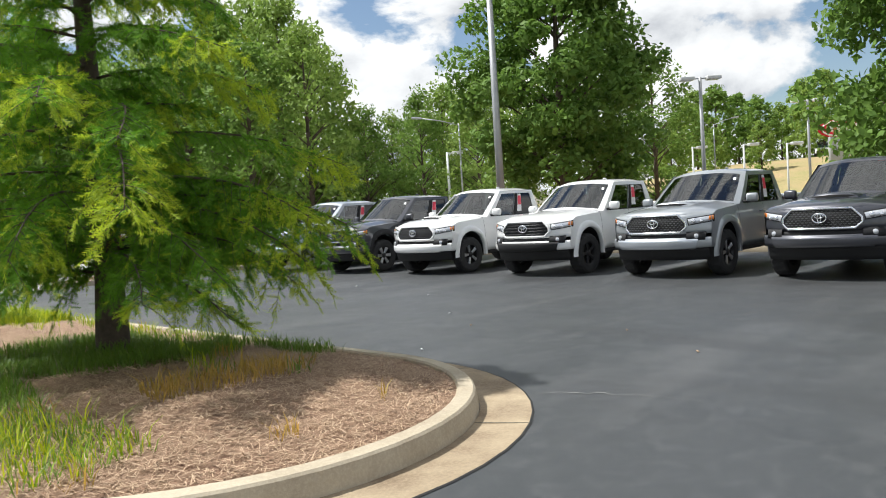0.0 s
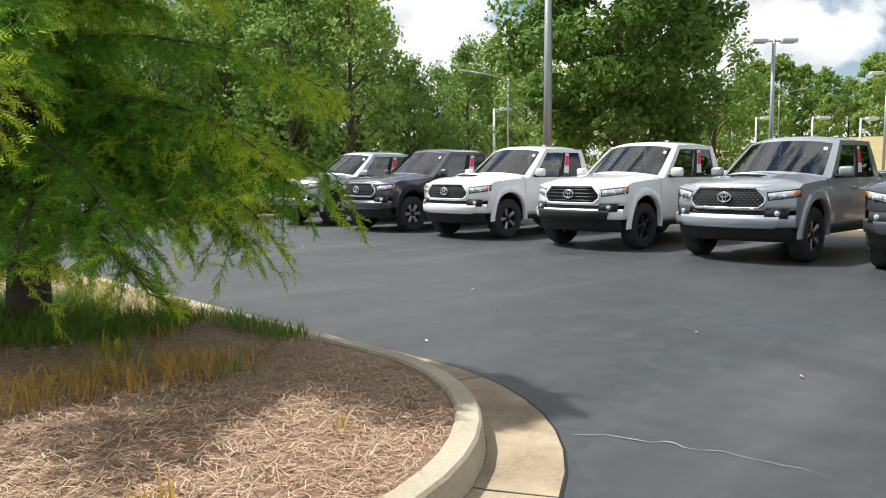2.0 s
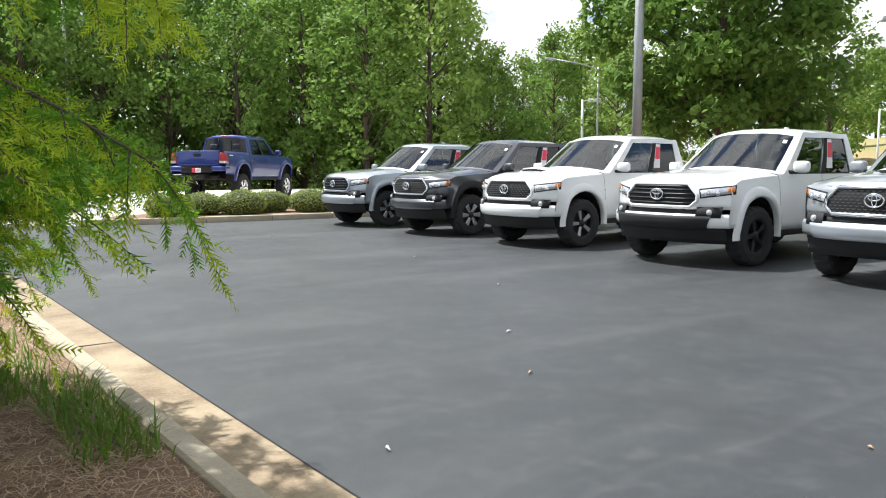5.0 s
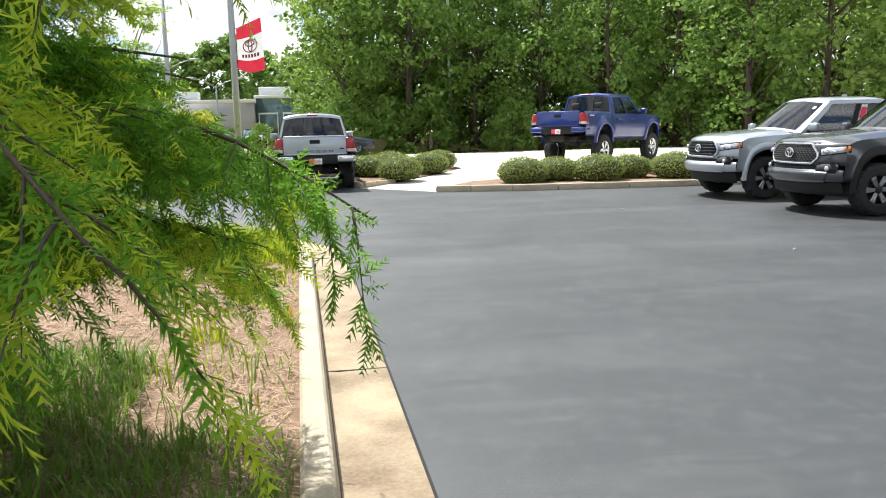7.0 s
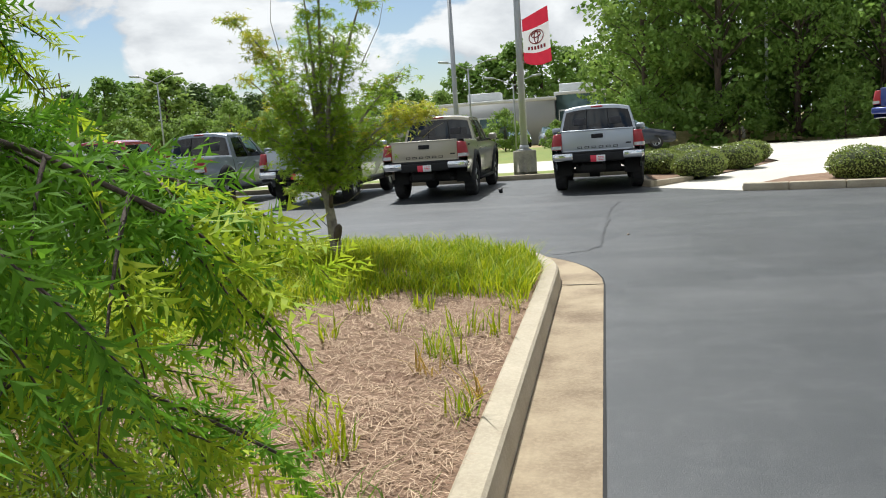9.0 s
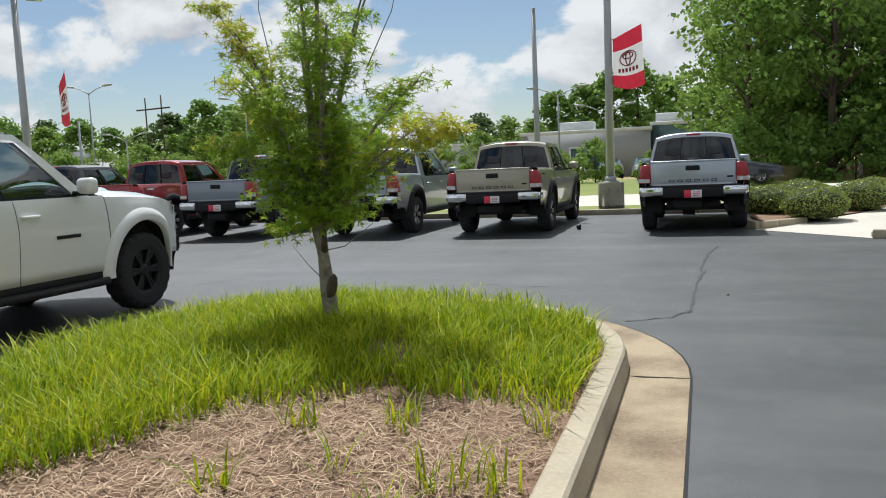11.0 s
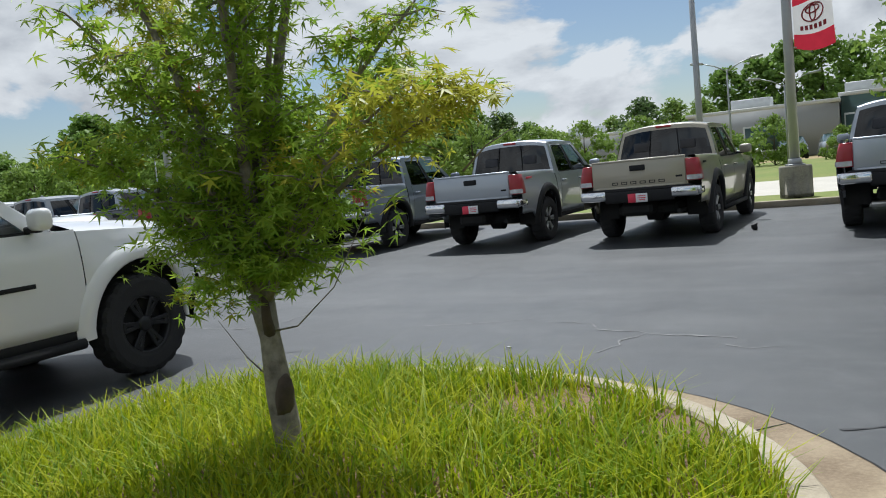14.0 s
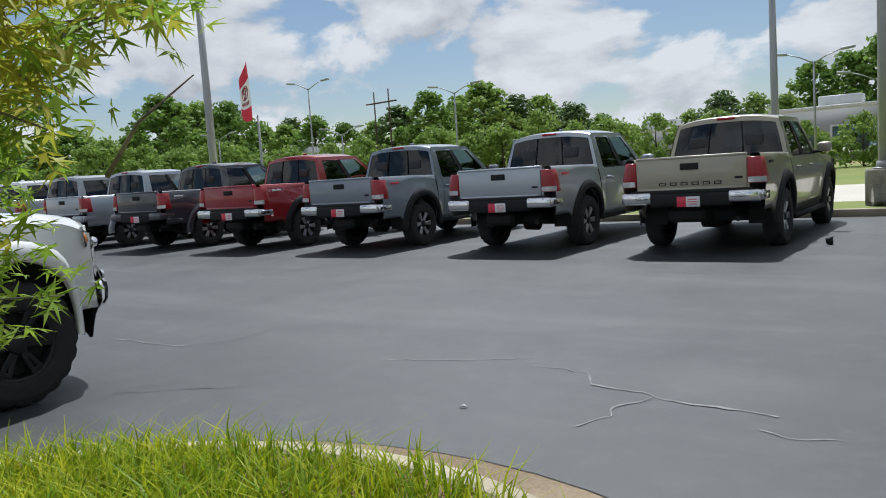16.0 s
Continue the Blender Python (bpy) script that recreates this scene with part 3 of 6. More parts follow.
def truck_meshes():
    """All shapes of the truck, made once and shared."""
    M = {}
    xs = stations(-0.03, -1.405, 15, AXLE_F)
    L = side_rows(xs, hood_top, low_edge)
    hood = []
    for x in stations(-0.10, -1.405, 14):
        w = side_y(x, hood_top(x))
        zt, zc = hood_top(x), hood_mid(x)
        row = []
        for s in np.linspace(-1, 1, 21):
            crease = 0.012 * math.exp(-((abs(s) - 0.62) / 0.09) ** 2)
            row.append(bow((x, s * w, zt + (zc - zt) * (1 - abs(s) ** 2.6) + crease)))
        hood.append(row)
    front_edge = [bow((nose_x(1.03), p[1], z)) for p, z in zip(hood[0], [min(1.03, q[2] - 0.01) for q in hood[0]])]
    M["fender_l"] = grid("fender", L)
    M["fender_r"] = grid("fender", mirror_rows(L))
    M["hood"] = grid("hood", [front_edge] + hood)
    for k, (a, b) in {"front_door": (-1.414, -2.515), "rear_door": (-2.523, -3.44)}.items():
        r = side_rows(stations(a, b, 9), lambda x: 1.15, lambda x: 0.43)
        M[k + "_l"], M[k + "_r"] = grid(k, r), grid(k, mirror_rows(r))
    r = side_rows(stations(-3.448, -3.63, 4), lambda x: 1.15, lambda x: 0.43)
    M["quarter_l"], M["quarter_r"] = grid("cab_quarter", r), grid("cab_quarter", mirror_rows(r))
    out = []
    outer = side_rows(stations(-3.66, -5.27, 14, AXLE_R), bed_top, lambda x: 0.43 if x > -4.7 else 0.55)
    full = []
    for col in outer:
        x, y, z = col[-1]
        full.append(col + [(x, y - 0.02, z + 0.015), (x, y - 0.11, z + 0.012), (x, y - 0.12, z - 0.05), (x, y - 0.14, 0.72), (x, 0.0, 0.71)])
    out += [grid("b", full), grid("b", mirror_rows(full))]
    head = [[(-3.665, y, z) for y in np.linspace(-0.83, 0.83, 3)] for z in (0.70, 1.20)]
    out.append(grid("b", head))
    M["bed"] = join("bed", out)
    M["cab"] = cab_frame()
    M["windscreen"] = patch("windscreen", lambda v, s: (lambda p: (p[0] - 0.006, p[1], p[2]))(shield_point(v, s)), 0.06, 0.92, -0.885, 0.885, 7, 15)
    M["rear_window"] = patch("rear_window", lambda v, s: (lambda p: (p[0] + 0.006, p[1], p[2]))(back_point(v, s)), 0.10, 0.90, -0.93, 0.93, 6, 11)
    for i, (u0, u1, v0, v1) in enumerate(WINDOWS):
        f = lambda u, v: gh_side(u, v, -0.014)
        M["side_window_%d_l" % i] = patch("side_window", f, u0, u1, v0, v1)
        M["side_window_%d_r" % i] = patch("side_window", flip_side(f), u0, u1, v0, v1)
    # black strips: B pillar, belt line, rear window slider bars
    for sgn, tag in ((1, "l"), (-1, "r")):
        f = (lambda u, v: gh_side(u, v, 0.003)) if sgn > 0 else flip_side(lambda u, v: gh_side(u, v, 0.003))
        M["pillar_cover_" + tag] = patch("pillar_cover", f, 0.475, 0.535, 0.05, 0.885, 3, 6)
        M["belt_strip_" + tag] = patch("belt_strip", f, 0.075, 0.88, 0.02, 0.062, 12, 3)
    for s, tag in ((0.3, "l"), (-0.3, "r")):
        M["slider_bar_" + tag] = from_bm("slider_bar", tube_bm([Vector(back_point(v, s)) + Vector((-0.006, 0, 0)) for v in (0.10, 0.5, 0.90)], [0.008] * 3, 5))
    # interior
    tub = bmesh.new()
    box_bm(2.1, 1.62, 0.06, Matrix.Translation((-2.50, 0, 0.60)), bm=tub)
    for sy in (-1, 1):
        box_bm(2.1, 0.05, 0.52, Matrix.Translation((-2.50, sy * 0.83, 0.85)), bm=tub)
    box_bm(0.05, 1.6, 0.5, Matrix.Translation((-3.56, 0, 0.86)), bm=tub)
    M["cabin_tub"] = from_bm("cabin_tub", tub, False)
    M["dashboard"] = from_bm("dashboard", box_bm(0.42, 1.58, 0.26, Matrix.Translation((-1.62, 0, 1.02)), 0.06, 3))
    seat = box_bm(0.52, 0.52, 0.16, Matrix.Translation((0, 0, 0.78)), 0.05, 2)
    box_bm(0.14, 0.50, 0.60, Matrix.Translation((-0.27, 0, 1.10)) @ Matrix.Rotation(-0.2, 4, "Y"), 0.05, 2, bm=seat)
    box_bm(0.09, 0.27, 0.17, Matrix.Translation((-0.37, 0, 1.48)), 0.035, 2, bm=seat)
    M["seat"] = from_bm("seat", seat)
    wheel = bmesh.new()
    tube_bm([Vector((0.07 * math.sin(t), 0.18 * math.cos(t), 0.17 * math.sin(t))) for t in np.linspace(0, 2 * math.pi, 20)], [0.015] * 20, 6, wheel, caps=False)
    M["steering_wheel"] = from_bm("steering_wheel", wheel)
    # front end
    M["upper_fascia"] = fascia("upper_fascia", 0.725, 1.045, -0.915, 0.915, 0, 6, 31)
    M["black_band"] = fascia("black_band", 0.655, 0.735, -0.80, 0.80, -0.012, 3, 25)
    M["bumper"] = fascia("bumper", 0.50, 0.668, -0.915, 0.915, 0.022, 5, 31)
    M["skid_plate"] = fascia("skid_plate", 0.485, 0.645, -0.70, 0.70, 0.045, 5, 25, taper=-0.05)
    M["valance"] = fascia("valance", 0.30, 0.51, -0.86, 0.86, 0.0, 4, 25)
    for sgn, tag in ((1, "l"), (-1, "r")):
        a = fascia("fog_pocket", 0.625, 0.755, 0.57, 0.84, 0.026, 3, 7)
        b = lens("headlight", (0.60, 0.872, 0.925, 0.925), (0.575, 0.965, 0.925, 1.012), 0.020)
        c = lens("lamp_bezel", (0.585, 0.858, 0.940, 0.912), (0.560, 0.978, 0.940, 1.026), 0.010)
        d = lens("turn_lens", (0.865, 0.930, 0.930, 0.940), (0.865, 1.000, 0.930, 1.010), 0.026)
        for k, me in (("fog_pocket", a), ("headlight", b), ("lamp_bezel", c), ("turn_lens", d)):
            if sgn < 0:
                for v in me.vertices:
                    v.co.y = -v.co.y
            M[k + "_" + tag] = me
        fog = lathe_bm([(0.0005, 0.012), (0.026, 0.010), (0.038, 0.0), (0.04, -0.02)], 18)
        bmesh.ops.rotate(fog, matrix=Matrix.Rotation(-math.pi / 2, 3, "Z"), verts=fog.verts)
        bmesh.ops.translate(fog, vec=Vector(bow((nose_x(0.69) + 0.034, sgn * 0.71, 0.69))), verts=fog.verts)
        M["fog_light_" + tag] = from_bm("fog_light", fog)
        for k, (yy, rr) in enumerate(((0.67, 0.036), (0.78, 0.03))):
            one = lathe_bm([(0.0005, 0.02), (rr * 0.7, 0.016), (rr, 0.0), (rr, -0.02)], 14)
            bmesh.ops.rotate(one, matrix=Matrix.Rotation(-math.pi / 2, 3, "Z"), verts=one.verts)
            bmesh.ops.translate(one, vec=Vector(bow((nose_x(0.92) + 0.036, sgn * yy, 0.925))), verts=one.verts)
            M["projector_%d_%s" % (k, tag)] = from_bm("projector", one)
    # grille: a hexagon with a raised rim and a mesh of small pieces
    hexa = [(-0.47, 0.755), (0.47, 0.755), (0.555, 0.83), (0.555, 0.90), (0.42, 1.035), (-0.42, 1.035), (-0.555, 0.90), (-0.555, 0.83)]

    def half_width(z):
        return float(np.interp(z, (0.755, 0.83, 0.90, 1.035), (0.47, 0.555, 0.555, 0.42)))

    M["grille"] = grid("grille", [[bow((nose_x(z) + 0.008, s * half_width(z), z)) for s in np.linspace(-1, 1, 15)] for z in (0.755, 0.79, 0.83, 0.865, 0.90, 0.945, 0.99, 1.035)])
    loop = []
    for (y0, z0), (y1, z1) in zip(hexa, hexa[1:] + hexa[:1]):
        for k in np.linspace(0, 1, 5)[:-1]:
            y, z = y0 + (y1 - y0) * k, z0 + (z1 - z0) * k
            loop.append(Vector(bow((nose_x(z) + 0.016, y, z))))
    loop += loop[:2]
    M["grille_rim"] = from_bm("grille_rim", tube_bm(loop, [0.019] * len(loop), 7, caps=False))
    net = bmesh.new()
    for j, z in enumerate(np.linspace(0.785, 1.005, 8)):
        for i in range(-9, 10):
            y = (i + (j % 2) * 0.5) * 0.062
            if abs(y) < half_width(z) - 0.03 and math.hypot(y / 0.14, (z - 0.905) / 0.085) > 1:
                c = Vector(bow((nose_x(z) + 0.018, y, z)))
                net_v = [net.verts.new(c + Vector((0, dy, dz))) for dy, dz in ((-0.026, 0.006), (-0.012, -0.009), (0.012, -0.009), (0.026, 0.006), (0.012, 0.0), (-0.012, 0.0))]
                net.faces.new(net_v)
    M["grille_mesh"] = from_bm("grille_mesh", net, False)
    slats = bmesh.new()
    for z in (0.80, 0.855, 0.91, 0.965, 1.005):
        w = half_width(z) - 0.02
        pts = [Vector(bow((nose_x(z) + 0.016, s * w, z))) for s in np.linspace(-1, 1, 9)]
        tube_bm(pts, [0.012] * 9, 5, slats)
    M["grille_slats"] = from_bm("grille_slats", slats)
    bx = nose_x(0.905) + 0.035
    badge = tube_bm([Vector((bx, 0, 0.905)) + p for p in oval_ring(0.098, 0.066, 0)], [0.011] * 28, 6, caps=False)
    tube_bm([Vector((bx, 0, 0.93)) + p for p in oval_ring(0.062, 0.026, 0)], [0.008] * 28, 6, badge, caps=False)
    tube_bm([Vector((bx, 0, 0.905)) + p for p in oval_ring(0.026, 0.058, 0)], [0.008] * 28, 6, badge, caps=False)
    M["emblem"] = from_bm("emblem", badge)
    scoop = []
    for x, h in ((-0.62, 0.0), (-0.63, 0.055), (-0.75, 0.058), (-1.0, 0.035), (-1.15, 0.0)):
        scoop.append([(x - 0.06 * (s * s), s * 0.36, hood_mid(x) - 0.02 * s * s + 0.002 + h * (1 - abs(s) ** 6)) for s in np.linspace(-1, 1, 13)])
    M["hood_scoop"] = grid("hood_scoop", scoop)
    M["scoop_mouth"] = grid("scoop_mouth", [[(-0.613 - 0.06 * s * s, s * 0.31, hood_mid(-0.62) - 0.02 * s * s + z) for s in np.linspace(-1, 1, 9)] for z in (0.012, 0.046)])
    # mirrors, handles, sills
    for sgn, tag in ((1, "l"), (-1, "r")):
        mir = box_bm(0.12, 0.21, 0.15, Matrix.Translation((-1.76, sgn * 1.02, 1.245)) @ Matrix.Rotation(sgn * 0.18, 4, "Z"), 0.045, 3)
        M["mirror_" + tag] = from_bm("mirror", mir)
        arm = box_bm(0.07, 0.16, 0.045, Matrix.Translation((-1.75, sgn * 0.91, 1.18)), 0.015, 2)
        M["mirror_arm_" + tag] = from_bm("mirror_arm", arm)
        for i, x in enumerate((-2.38, -3.30)):
            h = tube_bm([(x + 0.09, sgn * 0.915, 1.0), (x + 0.07, sgn * 0.955, 1.002), (x, sgn * 0.962, 1.003), (x - 0.07, sgn * 0.955, 1.002), (x - 0.09, sgn * 0.915, 1.0)], [0.017] * 5, 8)
            M["door_handle_%d_%s" % (i, tag)] = from_bm("door_handle", h)
        M["sill_" + tag] = from_bm("sill", box_bm(2.25, 0.07, 0.10, Matrix.Translation((-2.53, sgn * 0.855, 0.40)), 0.02, 2))
        step = tube_bm([(-1.48, sgn * 0.93, 0.335), (-3.62, sgn * 0.93, 0.335)], [0.038, 0.038], 10)
        M["side_step_" + tag] = from_bm("side_step", step)
        for ax, k in ((AXLE_F, "front"), (AXLE_R, "rear")):
            M["flare_%s_%s" % (k, tag)] = grid("wheel_flare", flare_rows(ax, sgn))
            M["well_%s_%s" % (k, tag)] = grid("wheel_well", well_rows(ax, sgn))
        tl = []
        for z, grow in ((0.875, 0.0), (0.885, 1.0), (0.98, 1.1), (1.09, 1.1), (1.185, 1.0), (1.195, 0.0)):
            w = side_y(-5.2, z)
            tl.append([(x - 0.022 * grow + 0.018, sgn * (y + 0.012 * grow * out), z) for x, y, out in
                       ((-5.30, 0.722, 0), (-5.325, 0.74, 0), (-5.325, w - 0.07, 0), (-5.30, w - 0.02, 0.7), (-5.25, w, 1), (-5.13, w, 1), (-5.10, w - 0.006, 0))])
        M["tail_light_" + tag] = grid("tail_light", tl)
        M["reverse_lens_" + tag] = grid("reverse_lens", [[(x, sgn * y, z) for x, y in ((-5.336, 0.735), (-5.342, 0.77), (-5.342, 0.85), (-5.322, 0.915), (-5.27, 0.95))] for z in (0.888, 0.955)])
        bump = box_bm(0.16, 0.40, 0.15, Matrix.Translation((-5.33, sgn * 0.70, 0.73)), 0.035, 3)
        box_bm(0.34, 0.07, 0.13, Matrix.Translation((-5.20, sgn * 0.895, 0.735)), 0.03, 2, bm=bump)
        M["rear_bumper_end_" + tag] = from_bm("bumper_end", bump)
    tg = box_bm(0.055, 1.44, 0.46, Matrix.Translation((-5.295, 0, 1.005)), 0.018, 3)
    box_bm(0.03, 1.36, 0.05, Matrix.Translation((-5.318, 0, 0.83)), 0.012, 2, bm=tg)
    box_bm(0.09, 1.44, 0.035, Matrix.Translation((-5.285, 0, 1.235)), 0.014, 2, bm=tg)
    M["tailgate"] = from_bm("tailgate", tg)
    M["tail_handle"] = from_bm("handle", box_bm(0.035, 0.24, 0.085, Matrix.Translation((-5.325, 0, 1.12)), 0.012, 2))
    letters = bmesh.new()
    for i in range(6):
        y = 0.36 - i * 0.144
        for dz in (-0.016, 0.016):
            box_bm(0.006, 0.092, 0.009, Matrix.Translation((-5.3255, y, 0.905 + dz)), bm=letters)
        for dy in (-0.04, 0.04):
            box_bm(0.006, 0.012, 0.026, Matrix.Translation((-5.3255, y + dy, 0.905)), bm=letters)
    M["tail_marks"] = from_bm("raised_marks", letters, False)
    M["corner_mark"] = from_bm("corner_mark", box_bm(0.006, 0.10, 0.028, Matrix.Translation((-5.325, -0.62, 0.955)), 0.003, 1))
    rb = box_bm(0.15, 1.06, 0.17, Matrix.Translation((-5.325, 0, 0.70)), 0.03, 2)
    box_bm(0.2, 1.6, 0.06, Matrix.Translation((-5.27, 0, 0.80)), 0.015, 1, bm=rb)
    M["rear_bumper"] = from_bm("rear_bumper", rb)
    M["plate_red"] = from_bm("plate_field", box_bm(0.008, 0.12, 0.13, Matrix.Translation((-5.408, 0.09, 0.68)), 0.002, 1))
    pw = box_bm(0.008, 0.18, 0.13, Matrix.Translation((-5.408, -0.06, 0.68)), 0.002, 1)
    M["plate_white"] = from_bm("licence_plate", pw)
    bars = bmesh.new()
    for z, w in ((0.71, 0.12), (0.68, 0.13), (0.65, 0.10)):
        box_bm(0.004, w, 0.010, Matrix.Translation((-5.414, -0.06, z)), bm=bars)
    M["plate_bars"] = from_bm("plate_marks", bars, False)
    un = box_bm(4.3, 0.95, 0.16, Matrix.Translation((-2.75, 0, 0.47)), 0.04, 1)
    for ax in (AXLE_F, AXLE_R):
        tube_bm([(ax, -0.75, 0.385), (ax, 0.75, 0.385)], [0.055, 0.055], 10, un)
    tube_bm([(AXLE_R, -0.02, 0.385), (AXLE_R, 0.2, 0.385)], [0.15, 0.14], 12, un)
    box_bm(0.9, 0.5, 0.2, Matrix.Translation((-4.75, 0.1, 0.5)), 0.05, 1, bm=un)
    box_bm(0.55, 1.5, 0.35, Matrix.Translation((-0.62, 0, 0.70)), 0.05, 1, bm=un)
    tube_bm([(-4.5, -0.5, 0.42), (-5.2, -0.56, 0.44)], [0.035, 0.035], 8, un)
    M["undercarriage"] = from_bm("undercarriage", un, False)
    M["window_sticker_red"] = patch("window_sticker", lambda u, v: gh_side(u, v, -0.010), 0.565, 0.645, 0.42, 0.78, 3, 3)
    M["window_sticker_white"] = patch("window_sticker", lambda u, v: gh_side(u, v, -0.0125), 0.560, 0.650, 0.16, 0.86, 3, 3)
    M["screen_sticker"] = patch("screen_sticker", lambda v, s: (lambda p: (p[0] + 0.003, p[1], p[2]))(shield_point(v, s)), 0.72, 0.80, 0.76, 0.82, 3, 3)
    M["side_marks"] = from_bm("side_marks", box_bm(0.30, 0.006, 0.032, Matrix.Translation((-1.95, -0.933, 0.80)), 0.002, 1))
    M["bed_decal"] = from_bm("bed_decal", box_bm(0.24, 0.004, 0.032, Matrix.Translation((-4.90, -0.917, 1.12)), 0.001, 1))
    M["antenna"] = from_bm("roof_fin", box_bm(0.11, 0.03, 0.05, Matrix.Translation((-3.1, 0, 1.80)), 0.012, 2))
    M["third_light"] = from_bm("third_light", box_bm(0.03, 0.26, 0.035, Matrix.Translation((-3.565, 0, 1.735)), 0.008, 1))
    for key, me in M.items():
        if "window" in key and "sticker" not in key or key == "windscreen":
            n = sum((f.normal.dot(f.center - Vector((-2.5, 0, 1.3))) for f in me.polygons))
            if n < 0:
                me.flip_normals()
    return M


M = truck_meshes()
for style in ("six", "five"):
    for k, me in wheel_meshes(style).items():
        M["%s_%s" % (k, style)] = me


def pickup(color, label, m, group, name="pickup_truck", flares=None, rim=None, style="six", grille="mesh", bumper=None, tail="chrome", scoop=False, marks=False,
           plate=True, sticker=True, lift=0.0, steps=False, tyre=1.025, decal=None, front=True, side_marks=False, rim_grille=None):
    t = thing(name, label, "pickup truck", group, m)
    up = Matrix.Translation((0, 0, lift)) @ Matrix.Diagonal((1, 1.012, 1.045, 1))
    flares, rim, bumper = flares or color, rim or ALLOY, bumper or color

    def p(key, mat, plain=None, parent=None, lab="", where=up):
        return part(plain or key.rsplit("_", 1)[0] if key[-2:] in ("_l", "_r") else plain or key, M[key], mat, parent or t, lab, where)

    for tag in ("l", "r"):
        p("fender_" + tag, color)
        p("front_door_" + tag, color, "front_door")
        p("rear_door_" + tag, color, "rear_door")
        p("quarter_" + tag, color, "cab_quarter")
        p("side_window_0_" + tag, GLASS, "side_window")
        p("side_window_1_" + tag, TINT, "rear_side_window")
        p("pillar_cover_" + tag, TRIM, "pillar_cover")
        p("belt_strip_" + tag, TRIM, "belt_strip")
        p("mirror_" + tag, color if rim is not DARKALLOY or color is WHITE else TRIM, "mirror")
        p("mirror_arm_" + tag, TRIM, "mirror_arm")
        p("door_handle_0_" + tag, color, "door_handle")
        p("door_handle_1_" + tag, color, "door_handle")
        p("sill_" + tag, TRIM, "sill")
        p("slider_bar_" + tag, TRIM, "slider_bar")
        for k in ("front", "rear"):
            p("flare_%s_%s" % (k, tag), flares, "wheel_flare")
            p("well_%s_%s" % (k, tag), UNDER, "wheel_well")
        p("tail_light_" + tag, REDLENS, "tail_light")
        p("reverse_lens_" + tag, LAMP, "reverse_lens")
        p("rear_bumper_end_" + tag, CHROME if tail == "chrome" else color, "bumper_end")
        if steps:
            p("side_step_" + tag, TRIM, "side_step")
        if front:
            p("fog_pocket_" + tag, TRIM, "fog_pocket")
            p("headlight_" + tag, LAMP, "headlight")
            p("lamp_bezel_" + tag, TRIM, "lamp_bezel")
            p("turn_lens_" + tag, AMBER, "turn_lens")
            p("fog_light_" + tag, LAMP, "fog_light")
            p("projector_0_" + tag, CHROME, "projector")
            p("projector_1_" + tag, CHROME, "projector")
    p("hood", color); p("bed", color); p("cab", color)
    p("windscreen", GLASS); p("rear_window", TINT);
    p("cabin_tub", SEAT); p("dashboard", DASH); p("undercarriage", UNDER); p("valance", TRIM)
    for x, y in ((-2.35, 0.40), (-2.35, -0.40), (-3.20, 0.40), (-3.20, -0.40)):
        part("seat", M["seat"], SEAT, t, "", Matrix.Translation((x, y, lift)))
    part("steering_wheel", M["steering_wheel"], TRIM, t, "", Matrix.Translation((-1.88, 0.40, 1.08 + lift)) @ Matrix.Rotation(-0.4, 4, "Y"))
    p("upper_fascia", color); p("black_band", TRIM); p("bumper", color); p("skid_plate", bumper)
    if front:
        p("grille", TRIM)
        p("grille_rim", rim_grille or color)
        if grille == "mesh":
            p("grille_mesh", GRILLE, "grille_mesh")
        else:
            p("grille_slats", DARKALLOY, "grille_slats")
        p("emblem", CHROME, "emblem")
        p("screen_sticker", STICKER_WHITE, "screen_sticker")
    if scoop:
        p("hood_scoop", color); p("scoop_mouth", UNDER)
    p("tailgate", color); p("tail_handle", TRIM, "tailgate_handle"); p("rear_bumper", TRIM); p("corner_mark", TRIM); p("third_light", REDLENS)
    if marks:
        p("tail_marks", TRIM, "raised_marks")
    if side_marks:
        p("side_marks", TRIM)
    if decal:
        p("bed_decal", decal)
    if plate:
        p("plate_red", STICKER_RED, "plate_field"); pl = p("plate_white", STICKER_WHITE, "licence_plate"); p("plate_bars", STICKER_RED, "plate_marks", pl, where=Matrix.Identity(4))
    if sticker:
        p("window_sticker_white", STICKER_WHITE, "window_sticker"); p("window_sticker_red", STICKER_RED, "window_sticker", lab="red part of the window sticker")
    p("antenna", color)
    for ax in (AXLE_F, AXLE_R):
        for sgn in (1, -1):
            r = TYRE * tyre
            mm = Matrix.Translation((ax, sgn * 0.825, r)) @ Matrix.Rotation(0 if sgn > 0 else math.pi, 4, "Z") @ Matrix.Diagonal((tyre, 1, tyre, 1))
            w = part("wheel", M["brake_disc_" + style], UNDER, t, "", mm)
            part("tyre", M["tyre_" + style], RUBBER, w); part("rim", M["rim_" + style], rim if rim is CHROME else DARKALLOY, w)
            part("spokes", M["spokes_" + style], rim, w); part("hub_cap", M["hub_cap_" + style], rim if rim is CHROME else DARKALLOY, w)
    return t


